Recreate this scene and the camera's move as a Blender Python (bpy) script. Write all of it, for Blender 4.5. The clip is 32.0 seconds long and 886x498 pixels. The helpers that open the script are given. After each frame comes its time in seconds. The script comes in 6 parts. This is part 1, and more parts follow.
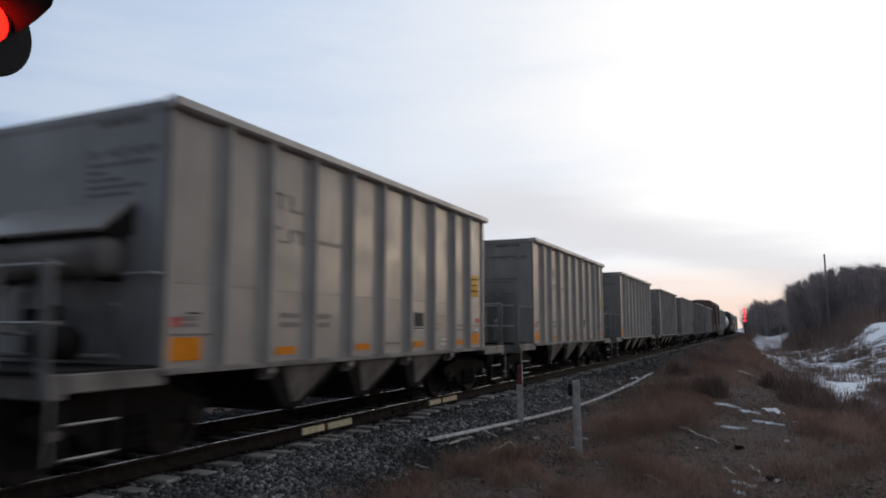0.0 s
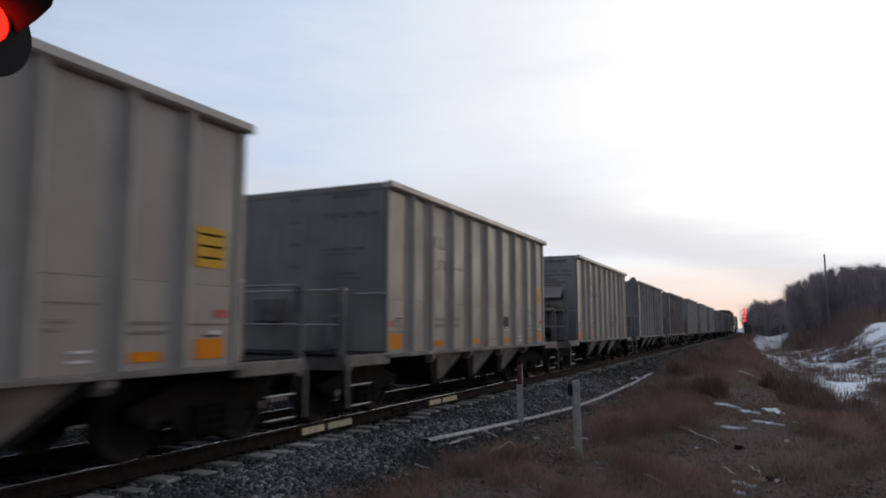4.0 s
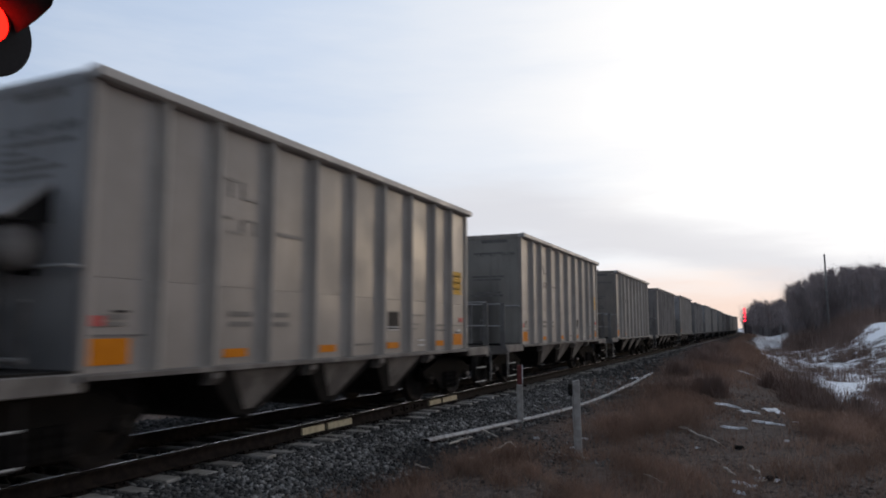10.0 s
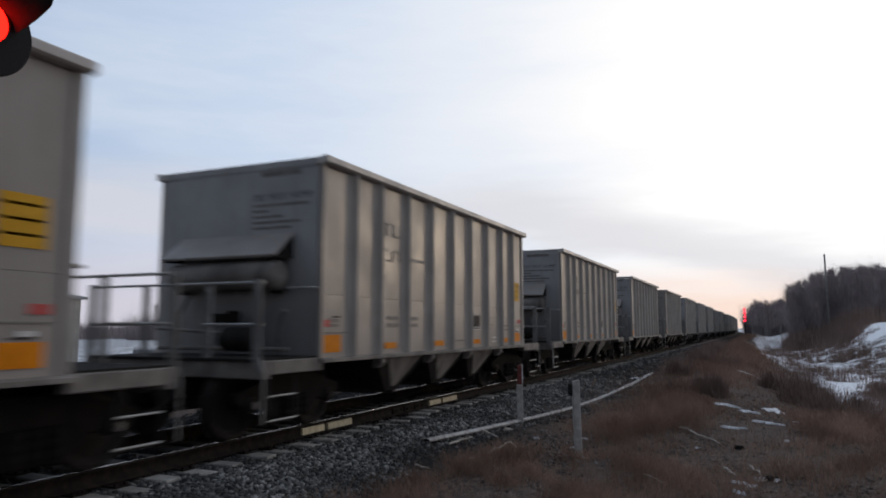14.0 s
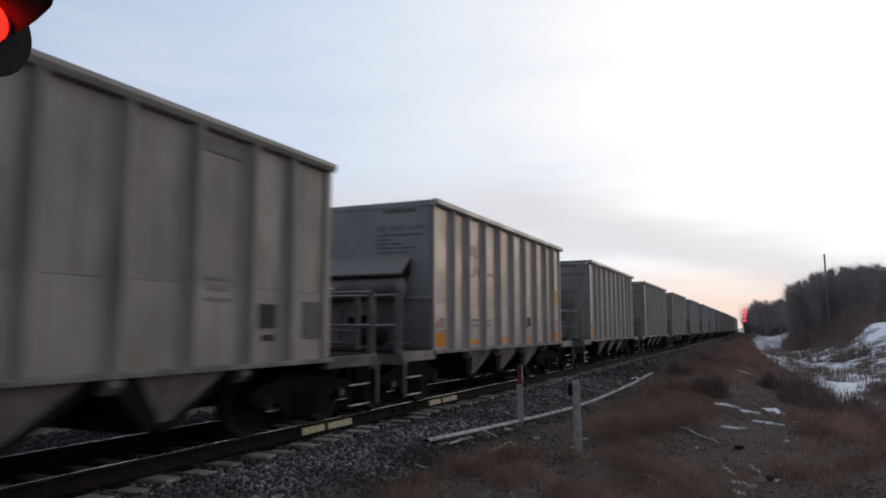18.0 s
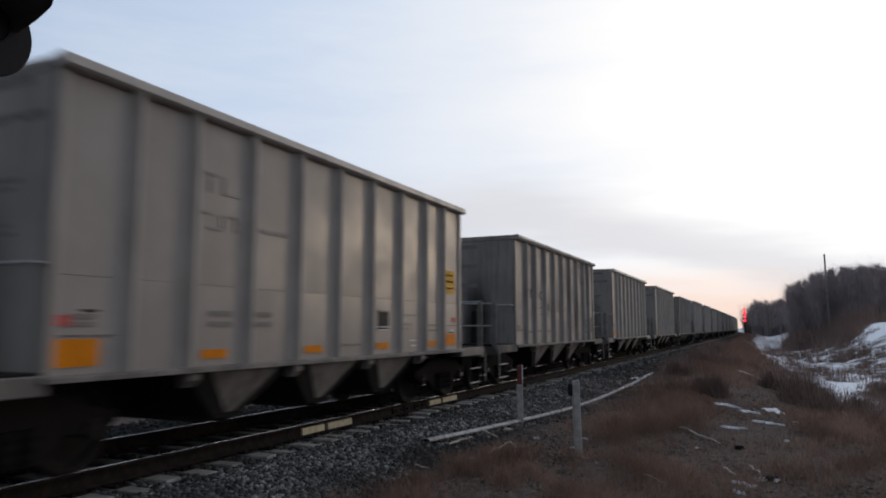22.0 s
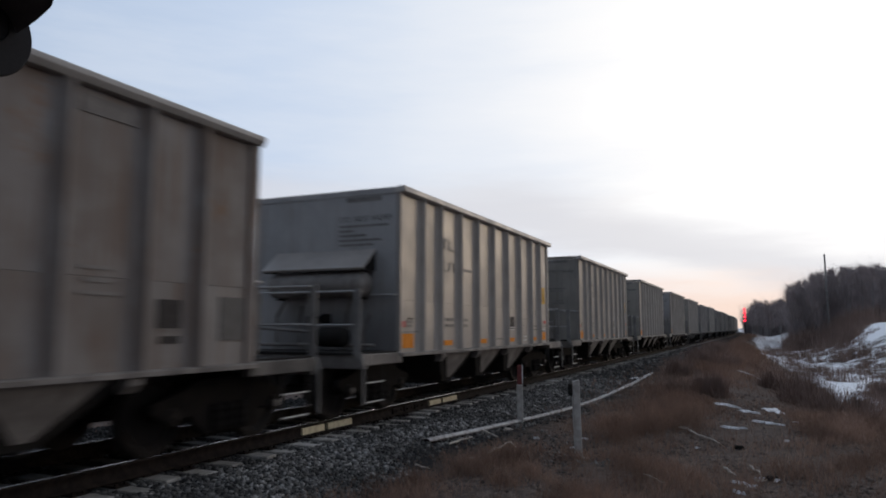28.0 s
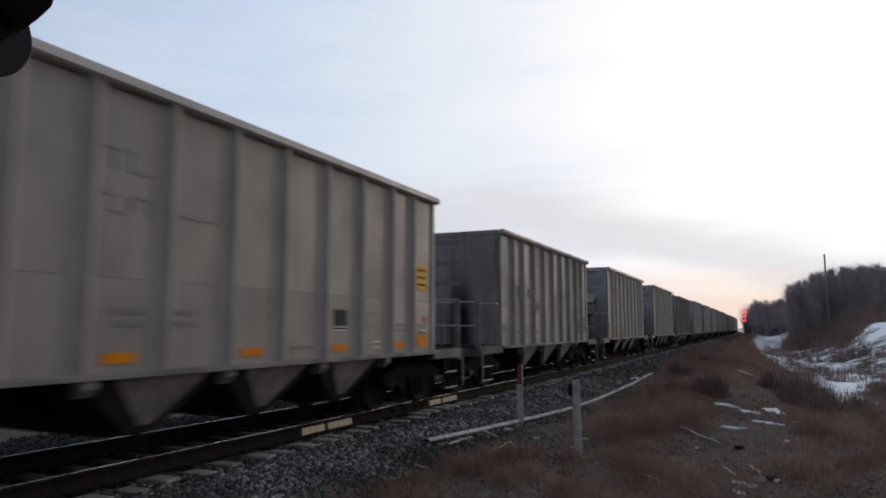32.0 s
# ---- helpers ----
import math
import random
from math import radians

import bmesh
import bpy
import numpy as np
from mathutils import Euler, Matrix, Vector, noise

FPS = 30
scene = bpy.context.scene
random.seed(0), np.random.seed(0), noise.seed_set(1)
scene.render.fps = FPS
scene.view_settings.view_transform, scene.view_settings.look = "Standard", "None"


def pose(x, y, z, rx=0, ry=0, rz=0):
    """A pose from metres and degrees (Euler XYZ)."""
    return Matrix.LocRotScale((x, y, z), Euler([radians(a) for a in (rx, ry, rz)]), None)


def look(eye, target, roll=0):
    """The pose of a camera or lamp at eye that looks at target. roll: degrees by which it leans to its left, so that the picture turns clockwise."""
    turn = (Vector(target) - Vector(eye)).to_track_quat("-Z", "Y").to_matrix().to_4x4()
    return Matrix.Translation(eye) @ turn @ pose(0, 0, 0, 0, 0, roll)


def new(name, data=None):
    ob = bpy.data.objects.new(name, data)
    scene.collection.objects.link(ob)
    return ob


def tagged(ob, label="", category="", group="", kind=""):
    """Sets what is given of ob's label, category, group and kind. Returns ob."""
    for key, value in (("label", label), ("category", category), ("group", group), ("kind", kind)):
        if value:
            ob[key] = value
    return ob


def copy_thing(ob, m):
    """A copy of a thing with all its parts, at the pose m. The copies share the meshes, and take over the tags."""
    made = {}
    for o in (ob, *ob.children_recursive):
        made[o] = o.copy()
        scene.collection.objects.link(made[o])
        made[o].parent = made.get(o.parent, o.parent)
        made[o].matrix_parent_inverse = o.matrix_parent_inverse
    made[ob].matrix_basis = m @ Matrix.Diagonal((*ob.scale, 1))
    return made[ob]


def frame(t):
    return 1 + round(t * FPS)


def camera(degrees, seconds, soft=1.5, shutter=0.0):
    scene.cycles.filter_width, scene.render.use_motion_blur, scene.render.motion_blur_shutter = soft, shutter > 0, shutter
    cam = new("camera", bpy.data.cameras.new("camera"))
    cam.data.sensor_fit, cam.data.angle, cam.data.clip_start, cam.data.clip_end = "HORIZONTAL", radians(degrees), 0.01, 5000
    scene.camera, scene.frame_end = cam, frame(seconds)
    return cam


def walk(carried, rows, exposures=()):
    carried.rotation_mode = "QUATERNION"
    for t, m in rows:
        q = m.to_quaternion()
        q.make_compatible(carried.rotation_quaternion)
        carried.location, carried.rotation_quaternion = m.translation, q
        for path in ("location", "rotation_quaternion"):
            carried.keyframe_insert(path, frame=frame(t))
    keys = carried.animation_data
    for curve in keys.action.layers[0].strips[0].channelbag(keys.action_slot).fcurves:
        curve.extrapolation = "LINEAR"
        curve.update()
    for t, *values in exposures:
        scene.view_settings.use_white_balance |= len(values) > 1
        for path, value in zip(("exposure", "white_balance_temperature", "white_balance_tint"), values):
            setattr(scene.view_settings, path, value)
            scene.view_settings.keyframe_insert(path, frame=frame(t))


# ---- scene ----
# Camera: stands still on a tripod beside a level crossing, 7.2 m from the track's centre line.
cam = camera(64.66, 32.0, soft=1.8, shutter=0.35)
EYE = pose(0, 0, 1.455, 96.43, 0, 24.385)
walk(cam, [(0.0, EYE), (32.0, EYE)], exposures=[(0.0, 0.0), (32.0, 0.0)])

TRACK_X = -7.17          # centre line of the straight; the rails' top is z = 0
BEND, RADIUS = 150.0, 2800.0   # the track bends gently to the west beyond this distance
PITCH = 12.947           # length of a hopper car over its couplers

# ---- world and sun: a low winter sun behind thin cloud, clear blue away from it ----
SUN_AZ, SUN_EL = radians(29.0), radians(7.0)
SUN_DIR = Vector((math.sin(SUN_AZ) * math.cos(SUN_EL), math.cos(SUN_AZ) * math.cos(SUN_EL), math.sin(SUN_EL)))


class Nodes:
    """A small helper to write node trees."""

    def __init__(self, tree):
        self.tree = tree
        tree.nodes.clear()

    def add(self, kind, inputs=None):
        n = self.tree.nodes.new(kind)
        for k, v in (inputs or {}).items():
            if isinstance(v, bpy.types.NodeSocket):
                self.tree.links.new(v, n.inputs[k])
            else:
                n.inputs[k].default_value = v
        return n

    def math(self, op, a, b=0.0, c=0.0, clamp=False):
        n = self.add("ShaderNodeMath", {0: a, 1: b, 2: c})
        n.operation, n.use_clamp = op, clamp
        return n.outputs[0]

    def ramp(self, fac, lo, hi, a=0.0, b=1.0, smooth=True):
        n = self.add("ShaderNodeMapRange", {0: fac, 1: lo, 2: hi, 3: a, 4: b})
        n.interpolation_type = "SMOOTHSTEP" if smooth else "LINEAR"
        return n.outputs[0]

    def mix(self, fac, a, b, blend="MIX"):
        n = self.add("ShaderNodeMix")
        n.data_type, n.blend_type = "RGBA", blend
        if isinstance(fac, bpy.types.NodeSocket):
            self.tree.links.new(fac, n.inputs[0])
        else:
            n.inputs[0].default_value = fac
        for k, v in ((6, a), (7, b)):
            if isinstance(v, bpy.types.NodeSocket):
                self.tree.links.new(v, n.inputs[k])
            else:
                n.inputs[k].default_value = (*v, 1) if len(v) == 3 else v
        return n.outputs[2]

    def noise(self, vec, scale, detail=4.0, rough=0.55, out=0):
        return self.add("ShaderNodeTexNoise", {"Vector": vec, "Scale": scale, "Detail": detail, "Roughness": rough}).outputs[out]


def make_world():
    w = bpy.data.worlds.new("winter_sky")
    scene.world = w
    w.use_nodes = True
    n = Nodes(w.node_tree)
    gen = n.add("ShaderNodeTexCoord").outputs["Generated"]
    sep = n.add("ShaderNodeSeparateXYZ", {0: gen})
    up = sep.outputs[2]
    sky = n.add("ShaderNodeTexSky")
    sky.sky_type, sky.sun_disc, sky.sun_elevation, sky.sun_rotation = "NISHITA", False, SUN_EL, SUN_AZ
    sky.air_density, sky.dust_density, sky.ozone_density = 1.0, 1.5, 1.5
    clear = n.mix(1.0, sky.outputs[0], (SKY_K, SKY_K, SKY_K), "MULTIPLY")
    # thin high cloud, drawn out into long streaks
    stretch = n.add("ShaderNodeMapping", {0: gen, "Scale": (1.0, 1.3, 6.5), "Rotation": (radians(4), radians(-9), radians(20))}).outputs[0]
    streak = n.noise(stretch, 2.3, 6.0, 0.55)
    dot = n.add("ShaderNodeVectorMath", {0: gen, 1: GLOW_DIR})
    dot.operation = "DOT_PRODUCT"
    toward = dot.outputs["Value"]
    near = n.math("ADD", toward, n.math("MULTIPLY", n.math("SUBTRACT", streak, 0.5), 0.11))
    tone = n.mix(n.ramp(near, -0.7, 0.50, smooth=False), (0.11, 0.17, 0.26), (0.47, 0.59, 0.79))
    tone = n.mix(0.12, tone, clear)
    warm = n.math("MULTIPLY", n.ramp(sep.outputs[0], -0.1, 0.75), n.ramp(toward, -0.15, 0.6))
    tone = n.mix(n.math("MULTIPLY", warm, 0.7), tone, (0.66, 0.60, 0.55))
    for lo, hi, colour in ((0.45, 0.70, (0.58, 0.68, 0.845)), (0.70, 0.82, (0.69, 0.765, 0.885)), (0.82, 0.90, (0.84, 0.875, 0.94)), (0.90, 0.95, (1.02, 1.01, 1.01)), (0.95, 1.0, (1.3, 1.28, 1.25))):
        tone = n.mix(n.ramp(near, lo, hi, smooth=False), tone, colour)
    bright = n.mix(n.math("MULTIPLY", n.ramp(streak, 0.40, 0.68), 0.22), tone, (0.86, 0.88, 0.92))
    # a grey bank of cloud low down and the rosy gap beneath it
    wob = n.math("ADD", up, n.math("MULTIPLY", n.math("SUBTRACT", n.noise(stretch, 3.1, 5.0, 0.6), 0.5), 0.075))
    tilted = n.math("ADD", wob, n.math("MULTIPLY_ADD", n.math("MAXIMUM", n.math("MINIMUM", sep.outputs[0], 0.1), -0.3), 0.24, 0.018))
    bank = n.math("MULTIPLY", n.ramp(tilted, 0.05, 0.09), n.ramp(tilted, 0.11, 0.18, 1.0, 0.0))
    grey = n.mix(n.math("MULTIPLY", bank, 0.70), bright, (0.70, 0.695, 0.735))
    grey = n.mix(n.math("MULTIPLY", n.ramp(wob, 0.03, 0.17, 1.0, 0.0), n.ramp(toward, 0.90, 0.70, 0.0, 0.75)), grey, (0.70, 0.64, 0.69))
    near_sun = n.ramp(toward, 0.60, 0.97)
    low = n.math("MULTIPLY", n.ramp(wob, 0.02, 0.085, 1.0, 0.0), near_sun)
    rosy = n.mix(n.math("MULTIPLY", low, 0.85), grey, (0.95, 0.70, 0.57))
    n.add("ShaderNodeOutputWorld", {0: n.add("ShaderNodeBackground", {0: rosy, 1: 1.0}).outputs[0]})


SKY_K = 0.10
GLOW_DIR = (math.sin(radians(8.5)) * math.cos(radians(17)), math.cos(radians(8.5)) * math.cos(radians(17)), math.sin(radians(17)))
make_world()
sun_data = bpy.data.lights.new("sun", "SUN")
sun_data.energy, sun_data.angle, sun_data.color = 0.27, radians(5), (1.0, 0.76, 0.50)
sun = new("sun", sun_data)
sun.matrix_world = look((0, 0, 60), Vector((0, 0, 60)) - SUN_DIR)


# ---- materials ----
def material(name, colours, scale=6.0, rough=(0.6, 0.9), metal=0.0, bump=0.2, fine=60.0, streaks=0.0, streak_colour=(0.1, 0.09, 0.08), spec=0.5, jitter=0.0, soot_shade=0.0, soot_shade_to=(0.1, 0.5, 1.9, 3.2), middle_dark=0.0, spots=0.0, grain=0.28):
    """Two colours mixed by coarse noise, a fine grain on top, relief from both, and, for vertical sheets, run-off streaks of dirt."""
    m = bpy.data.materials.new(name)
    m.use_nodes = True
    n = Nodes(m.node_tree)
    rnd = n.add("ShaderNodeObjectInfo").outputs["Random"]
    shift = n.add("ShaderNodeCombineXYZ", {0: n.math("MULTIPLY", rnd, 37.0), 1: n.math("MULTIPLY", rnd, 91.0), 2: n.math("MULTIPLY", rnd, 53.0)}).outputs[0]
    co = n.add("ShaderNodeVectorMath", {0: n.add("ShaderNodeTexCoord").outputs["Object"], 1: shift}).outputs[0]
    big = n.noise(co, scale, 5.0)
    tiny = n.noise(co, fine, 3.0)
    col = n.mix(n.ramp(big, 0.35, 0.65), colours[0], colours[1])
    col = n.mix(n.ramp(tiny, 0.3, 0.75, 0.0, grain), col, [c * 0.45 for c in colours[0]])
    if streaks:
        run = n.add("ShaderNodeMapping", {0: co, "Scale": (5.0, 5.0, 0.35)}).outputs[0]
        st = n.ramp(n.noise(run, 1.6, 5.0, 0.65), 0.47, 0.72)
        col = n.mix(n.math("MULTIPLY", st, streaks), col, streak_colour)
    if spots:
        # rust breaking through the paint
        rust = n.ramp(n.noise(co, 1.7, 6.0, 0.7), 0.60, 0.70, 0.0, spots)
        col = n.mix(rust, col, (0.17, 0.092, 0.045))
    if soot_shade:
        # oily soot thrown up above the brake gear; on HOOD_END, painted shade under the hood
        at = n.add("ShaderNodeSeparateXYZ", {0: n.add("ShaderNodeTexCoord").outputs["Object"]})
        wide = n.ramp(n.math("ABSOLUTE", n.math("SUBTRACT", n.math("ADD", at.outputs[0], n.math("MULTIPLY", n.math("SUBTRACT", big, 0.5), 0.5)), 0.47)), soot_shade_to[0], soot_shade_to[1], 1.0, 0.0)
        high = n.ramp(n.math("ADD", at.outputs[2], n.math("MULTIPLY", n.math("SUBTRACT", big, 0.5), 0.9)), soot_shade_to[2], soot_shade_to[3], 1.0, 0.0)
        col = n.mix(n.math("MULTIPLY", n.math("MULTIPLY", wide, high), soot_shade), col, (0.022, 0.019, 0.017))
    if middle_dark:
        # near-black between the rails, with an uneven edge
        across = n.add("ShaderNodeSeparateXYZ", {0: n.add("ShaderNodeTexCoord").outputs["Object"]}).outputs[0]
        mid_mask = n.ramp(n.math("ADD", n.math("ABSOLUTE", across), n.math("MULTIPLY", n.math("SUBTRACT", big, 0.5), 0.3)), 0.80, 0.98, middle_dark, 0.0)
        col = n.mix(mid_mask, col, (0.016, 0.014, 0.013))
    if jitter:
        col = n.mix(n.ramp(rnd, 0, 1, 0.0, jitter, smooth=False), col, [c * 0.35 for c in colours[0]])
    r = n.ramp(big, 0.3, 0.7, rough[0], rough[1])
    h = n.math("ADD", n.math("MULTIPLY", big, 0.5), n.math("MULTIPLY", tiny, 0.5))
    bp = n.add("ShaderNodeBump", {"Strength": bump, "Distance": 0.02, "Height": h}).outputs[0]
    b = n.add("ShaderNodeBsdfPrincipled", {"Base Color": col, "Roughness": r, "Metallic": metal, "Normal": bp, "Specular IOR Level": spec})
    n.add("ShaderNodeOutputMaterial", {0: b.outputs[0]})
    return m


def glowing(name, colour, strength):
    m = bpy.data.materials.new(name)
    m.use_nodes = True
    n = Nodes(m.node_tree)
    e = n.add("ShaderNodeEmission", {0: (*colour, 1), 1: strength})
    n.add("ShaderNodeOutputMaterial", {0: e.outputs[0]})
    return m


PALE_L = material("cream_grey_car_paint", ((0.3587, 0.3153, 0.2851), (0.3054, 0.2701, 0.2453)), 1.2, (0.33, 0.45), bump=0.03, fine=25, streaks=0.3, streak_colour=(0.26, 0.225, 0.198), grain=0.08, jitter=0.14, spec=0.32)
PALE = material("pale_car_paint", ((0.2993, 0.2638, 0.2391), (0.2550, 0.2268, 0.2054)), 1.3, (0.33, 0.45), bump=0.03, fine=25, streaks=0.35, streak_colour=(0.21, 0.18, 0.155), grain=0.08, jitter=0.14, spec=0.32)
PALE_B = material("dusty_car_paint", ((0.2726, 0.2401, 0.2166), (0.2238, 0.1985, 0.1805)), 1.0, (0.42, 0.55), bump=0.05, fine=25, streaks=0.5, streak_colour=(0.14, 0.115, 0.10), grain=0.08, jitter=0.14, spec=0.33)
# darkened below: the deep shade under the hood is put into this sheet's colour
HOOD_END = material("end_sheet_shaded_below", ((0.3107, 0.2994, 0.2938), (0.2622, 0.2531, 0.2497)), 1.3, (0.4, 0.56), bump=0.05, fine=25, streaks=0.4, streak_colour=(0.18, 0.155, 0.135), soot_shade=0.48, soot_shade_to=(0.9, 1.9, 1.4, 2.6), spec=0.3, grain=0.08)
DUSTY_END = material("dusty_end_sheet", ((0.242, 0.2218, 0.1934), (0.2009, 0.1841, 0.1618)), 1.3, (0.55, 0.7), bump=0.05, fine=25, streaks=0.5, streak_colour=(0.14, 0.125, 0.112), soot_shade=0.35, spec=0.25, grain=0.08)
CLEAN_END = material("grey_end_sheet", ((0.2935, 0.2673, 0.2325), (0.2472, 0.2257, 0.1972)), 1.3, (0.55, 0.7), bump=0.05, fine=25, streaks=0.5, streak_colour=(0.17, 0.15, 0.135), soot_shade=0.6, soot_shade_to=(0.15, 0.75, 2.0, 3.1), spec=0.25, grain=0.08)
PALE_END = material("sooty_end_sheet", ((0.2575, 0.2228, 0.1925), (0.2163, 0.1881, 0.1628)), 1.3, (0.36, 0.52), bump=0.05, fine=25, streaks=0.5, streak_colour=(0.15, 0.125, 0.11), soot_shade=0.88, spec=0.25, grain=0.08)
DULL_END = material("sooty_dull_end_sheet", ((0.27, 0.2436, 0.2244), (0.21, 0.1896, 0.1752)), 0.9, (0.45, 0.65), bump=0.06, fine=25, streaks=0.7, streak_colour=(0.075, 0.06, 0.05), soot_shade=0.95, spec=0.25, grain=0.08)
RIM_B = material("lighter_rim_paint", ((0.33, 0.31, 0.29), (0.25, 0.232, 0.215)), 1.5, (0.38, 0.55), bump=0.05, fine=25, grain=0.08)
RIMPAINT = material("pale_rim_paint", ((0.44, 0.405, 0.375), (0.37, 0.34, 0.315)), 1.5, (0.38, 0.55), bump=0.05, fine=25, grain=0.08)
DULL = material("dull_grey_car_paint", ((0.2867, 0.2576, 0.2352), (0.2218, 0.1994, 0.1826)), 0.9, (0.45, 0.65), bump=0.06, fine=25, streaks=0.65, streak_colour=(0.10, 0.075, 0.06), spots=0.5, grain=0.08, spec=0.3)
RUSTY = material("rust_stained_car_paint", ((0.2, 0.185, 0.175), (0.15, 0.125, 0.11)), 1.1, (0.5, 0.7), bump=0.07, fine=25, streaks=0.8, streak_colour=(0.13, 0.075, 0.045), spots=0.75, grain=0.08, spec=0.3)
# grime, with the shade beneath the cars put into the same near-black
UNDER = material("grime_and_shade_black", ((0.016, 0.0145, 0.0135), (0.027, 0.024, 0.022)), 3.0, (0.8, 0.97), bump=0.3, spec=0.08)
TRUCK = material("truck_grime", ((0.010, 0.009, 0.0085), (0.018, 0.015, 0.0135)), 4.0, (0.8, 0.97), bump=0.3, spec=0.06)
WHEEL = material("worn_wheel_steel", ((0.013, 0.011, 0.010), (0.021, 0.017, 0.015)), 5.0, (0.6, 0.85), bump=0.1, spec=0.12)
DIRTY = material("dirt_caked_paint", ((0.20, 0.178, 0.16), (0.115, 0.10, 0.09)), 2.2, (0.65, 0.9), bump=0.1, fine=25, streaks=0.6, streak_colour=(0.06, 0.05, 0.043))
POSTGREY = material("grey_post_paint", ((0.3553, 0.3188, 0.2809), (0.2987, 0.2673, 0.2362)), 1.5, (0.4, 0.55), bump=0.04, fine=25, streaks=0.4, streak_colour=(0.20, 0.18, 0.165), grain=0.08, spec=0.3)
RAILPOST = material("dull_railing_post_paint", ((0.2025, 0.1913, 0.18), (0.135, 0.126, 0.1185)), 3.0, (0.5, 0.7), bump=0.06, fine=25, streaks=0.4, streak_colour=(0.09, 0.08, 0.07))
RAILING = material("galvanised_railing", ((0.40, 0.385, 0.37), (0.29, 0.275, 0.26)), 8.0, (0.35, 0.5), metal=0.2, bump=0.1)
GRIMY = material("dark_dirt_caked_paint", ((0.115, 0.102, 0.092), (0.06, 0.053, 0.048)), 2.2, (0.7, 0.9), bump=0.1, fine=25, streaks=0.6, streak_colour=(0.035, 0.03, 0.027))
ORANGE = material("orange_marking", ((0.66, 0.21, 0.002), (0.57, 0.175, 0.002)), 5.0, (0.5, 0.65), bump=0.03, spec=0.12)
YELLOW = material("yellow_placard", ((0.60, 0.32, 0.014), (0.52, 0.27, 0.012)), 5.0, (0.5, 0.65), bump=0.03, spec=0.2)
OLIVE = material("placard_print", ((0.36, 0.25, 0.045), (0.33, 0.23, 0.04)), 7.0, (0.6, 0.8), bump=0.03)
STENCIL = material("stencil_paint", ((0.06, 0.055, 0.052), (0.10, 0.092, 0.086)), 7.0, (0.6, 0.8), bump=0.03)
BLACK = material("stencil_black", ((0.115, 0.104, 0.096), (0.19, 0.172, 0.16)), 7.0, (0.6, 0.8), bump=0.03)
INK = material("data_panel_black", ((0.03, 0.026, 0.025), (0.055, 0.048, 0.045)), 16.0, (0.6, 0.8), bump=0.03, spec=0.15)
WORN = material("worn_stencil", ((0.145, 0.128, 0.117), (0.285, 0.252, 0.228)), 11.0, (0.5, 0.7), bump=0.03, fine=40)
FADED = material("faded_stencil", ((0.155, 0.14, 0.128), (0.195, 0.175, 0.16)), 7.0, (0.6, 0.8), bump=0.03)
GHOST = material("nearly_worn_stencil", ((0.195, 0.173, 0.158), (0.23, 0.205, 0.187)), 7.0, (0.5, 0.7), bump=0.03)
WHITE = material("white_marking", ((0.62, 0.61, 0.6), (0.5, 0.49, 0.48)), 7.0, (0.5, 0.7), bump=0.03)
RED = material("red_marking", ((0.5, 0.06, 0.05), (0.4, 0.05, 0.05)), 7.0, (0.5, 0.7), bump=0.03)
LOAD = material("crushed_stone_load", ((0.13, 0.125, 0.12), (0.07, 0.066, 0.064)), 9.0, (0.85, 1.0), bump=1.0, fine=30)
RAIL = material("rusty_rail_side", ((0.018, 0.0124, 0.0101), (0.0101, 0.0079, 0.0071)), 9.0, (0.8, 0.95), bump=0.2, spec=0.1)
RAILTOP = material("polished_rail_head", ((0.78, 0.78, 0.79), (0.7, 0.7, 0.71)), 9.0, (0.06, 0.13), metal=1.0, bump=0.02)
TIE = material("weathered_tie", ((0.40, 0.375, 0.345), (0.23, 0.21, 0.19)), 5.0, (0.8, 0.95), bump=0.6, jitter=0.45, middle_dark=0.93)
POLE = material("pale_weathered_pole", ((0.33, 0.31, 0.295), (0.25, 0.235, 0.225)), 2.0, (0.8, 0.95), bump=0.3)
SNOW = material("old_snow", ((0.86, 0.86, 0.88), (0.66, 0.66, 0.68)), 3.0, (0.6, 0.8), bump=0.5, fine=20)
WOOD = material("grey_weathered_post", ((0.43, 0.40, 0.37), (0.31, 0.285, 0.26)), 9.0, (0.8, 0.95), bump=0.5)
BARK = material("bare_bark", ((0.24, 0.215, 0.21), (0.18, 0.16, 0.155)), 3.0, (0.85, 1.0), bump=0.5)
TWIG = material("bare_twigs", ((0.33, 0.275, 0.27), (0.27, 0.225, 0.22)), 0.8, (0.85, 1.0), bump=0.0)
STICK = material("pale_dead_wood", ((0.52, 0.46, 0.40), (0.36, 0.31, 0.265)), 9.0, (0.8, 0.95), bump=0.4)
WILLOW = material("reddish_bush_twigs", ((0.27, 0.18, 0.145), (0.20, 0.137, 0.112)), 0.8, (0.85, 1.0), bump=0.0)


# ---- mesh helpers ----
def box(bm, x0, x1, y0, y1, z0, z1):
    v = [bm.verts.new((x, y, z)) for z in (z0, z1) for x, y in ((x0, y0), (x1, y0), (x1, y1), (x0, y1))]
    for f in ((3, 2, 1, 0), (4, 5, 6, 7), (0, 1, 5, 4), (1, 2, 6, 5), (2, 3, 7, 6), (3, 0, 4, 7)):
        bm.faces.new([v[i] for i in f])
    return v


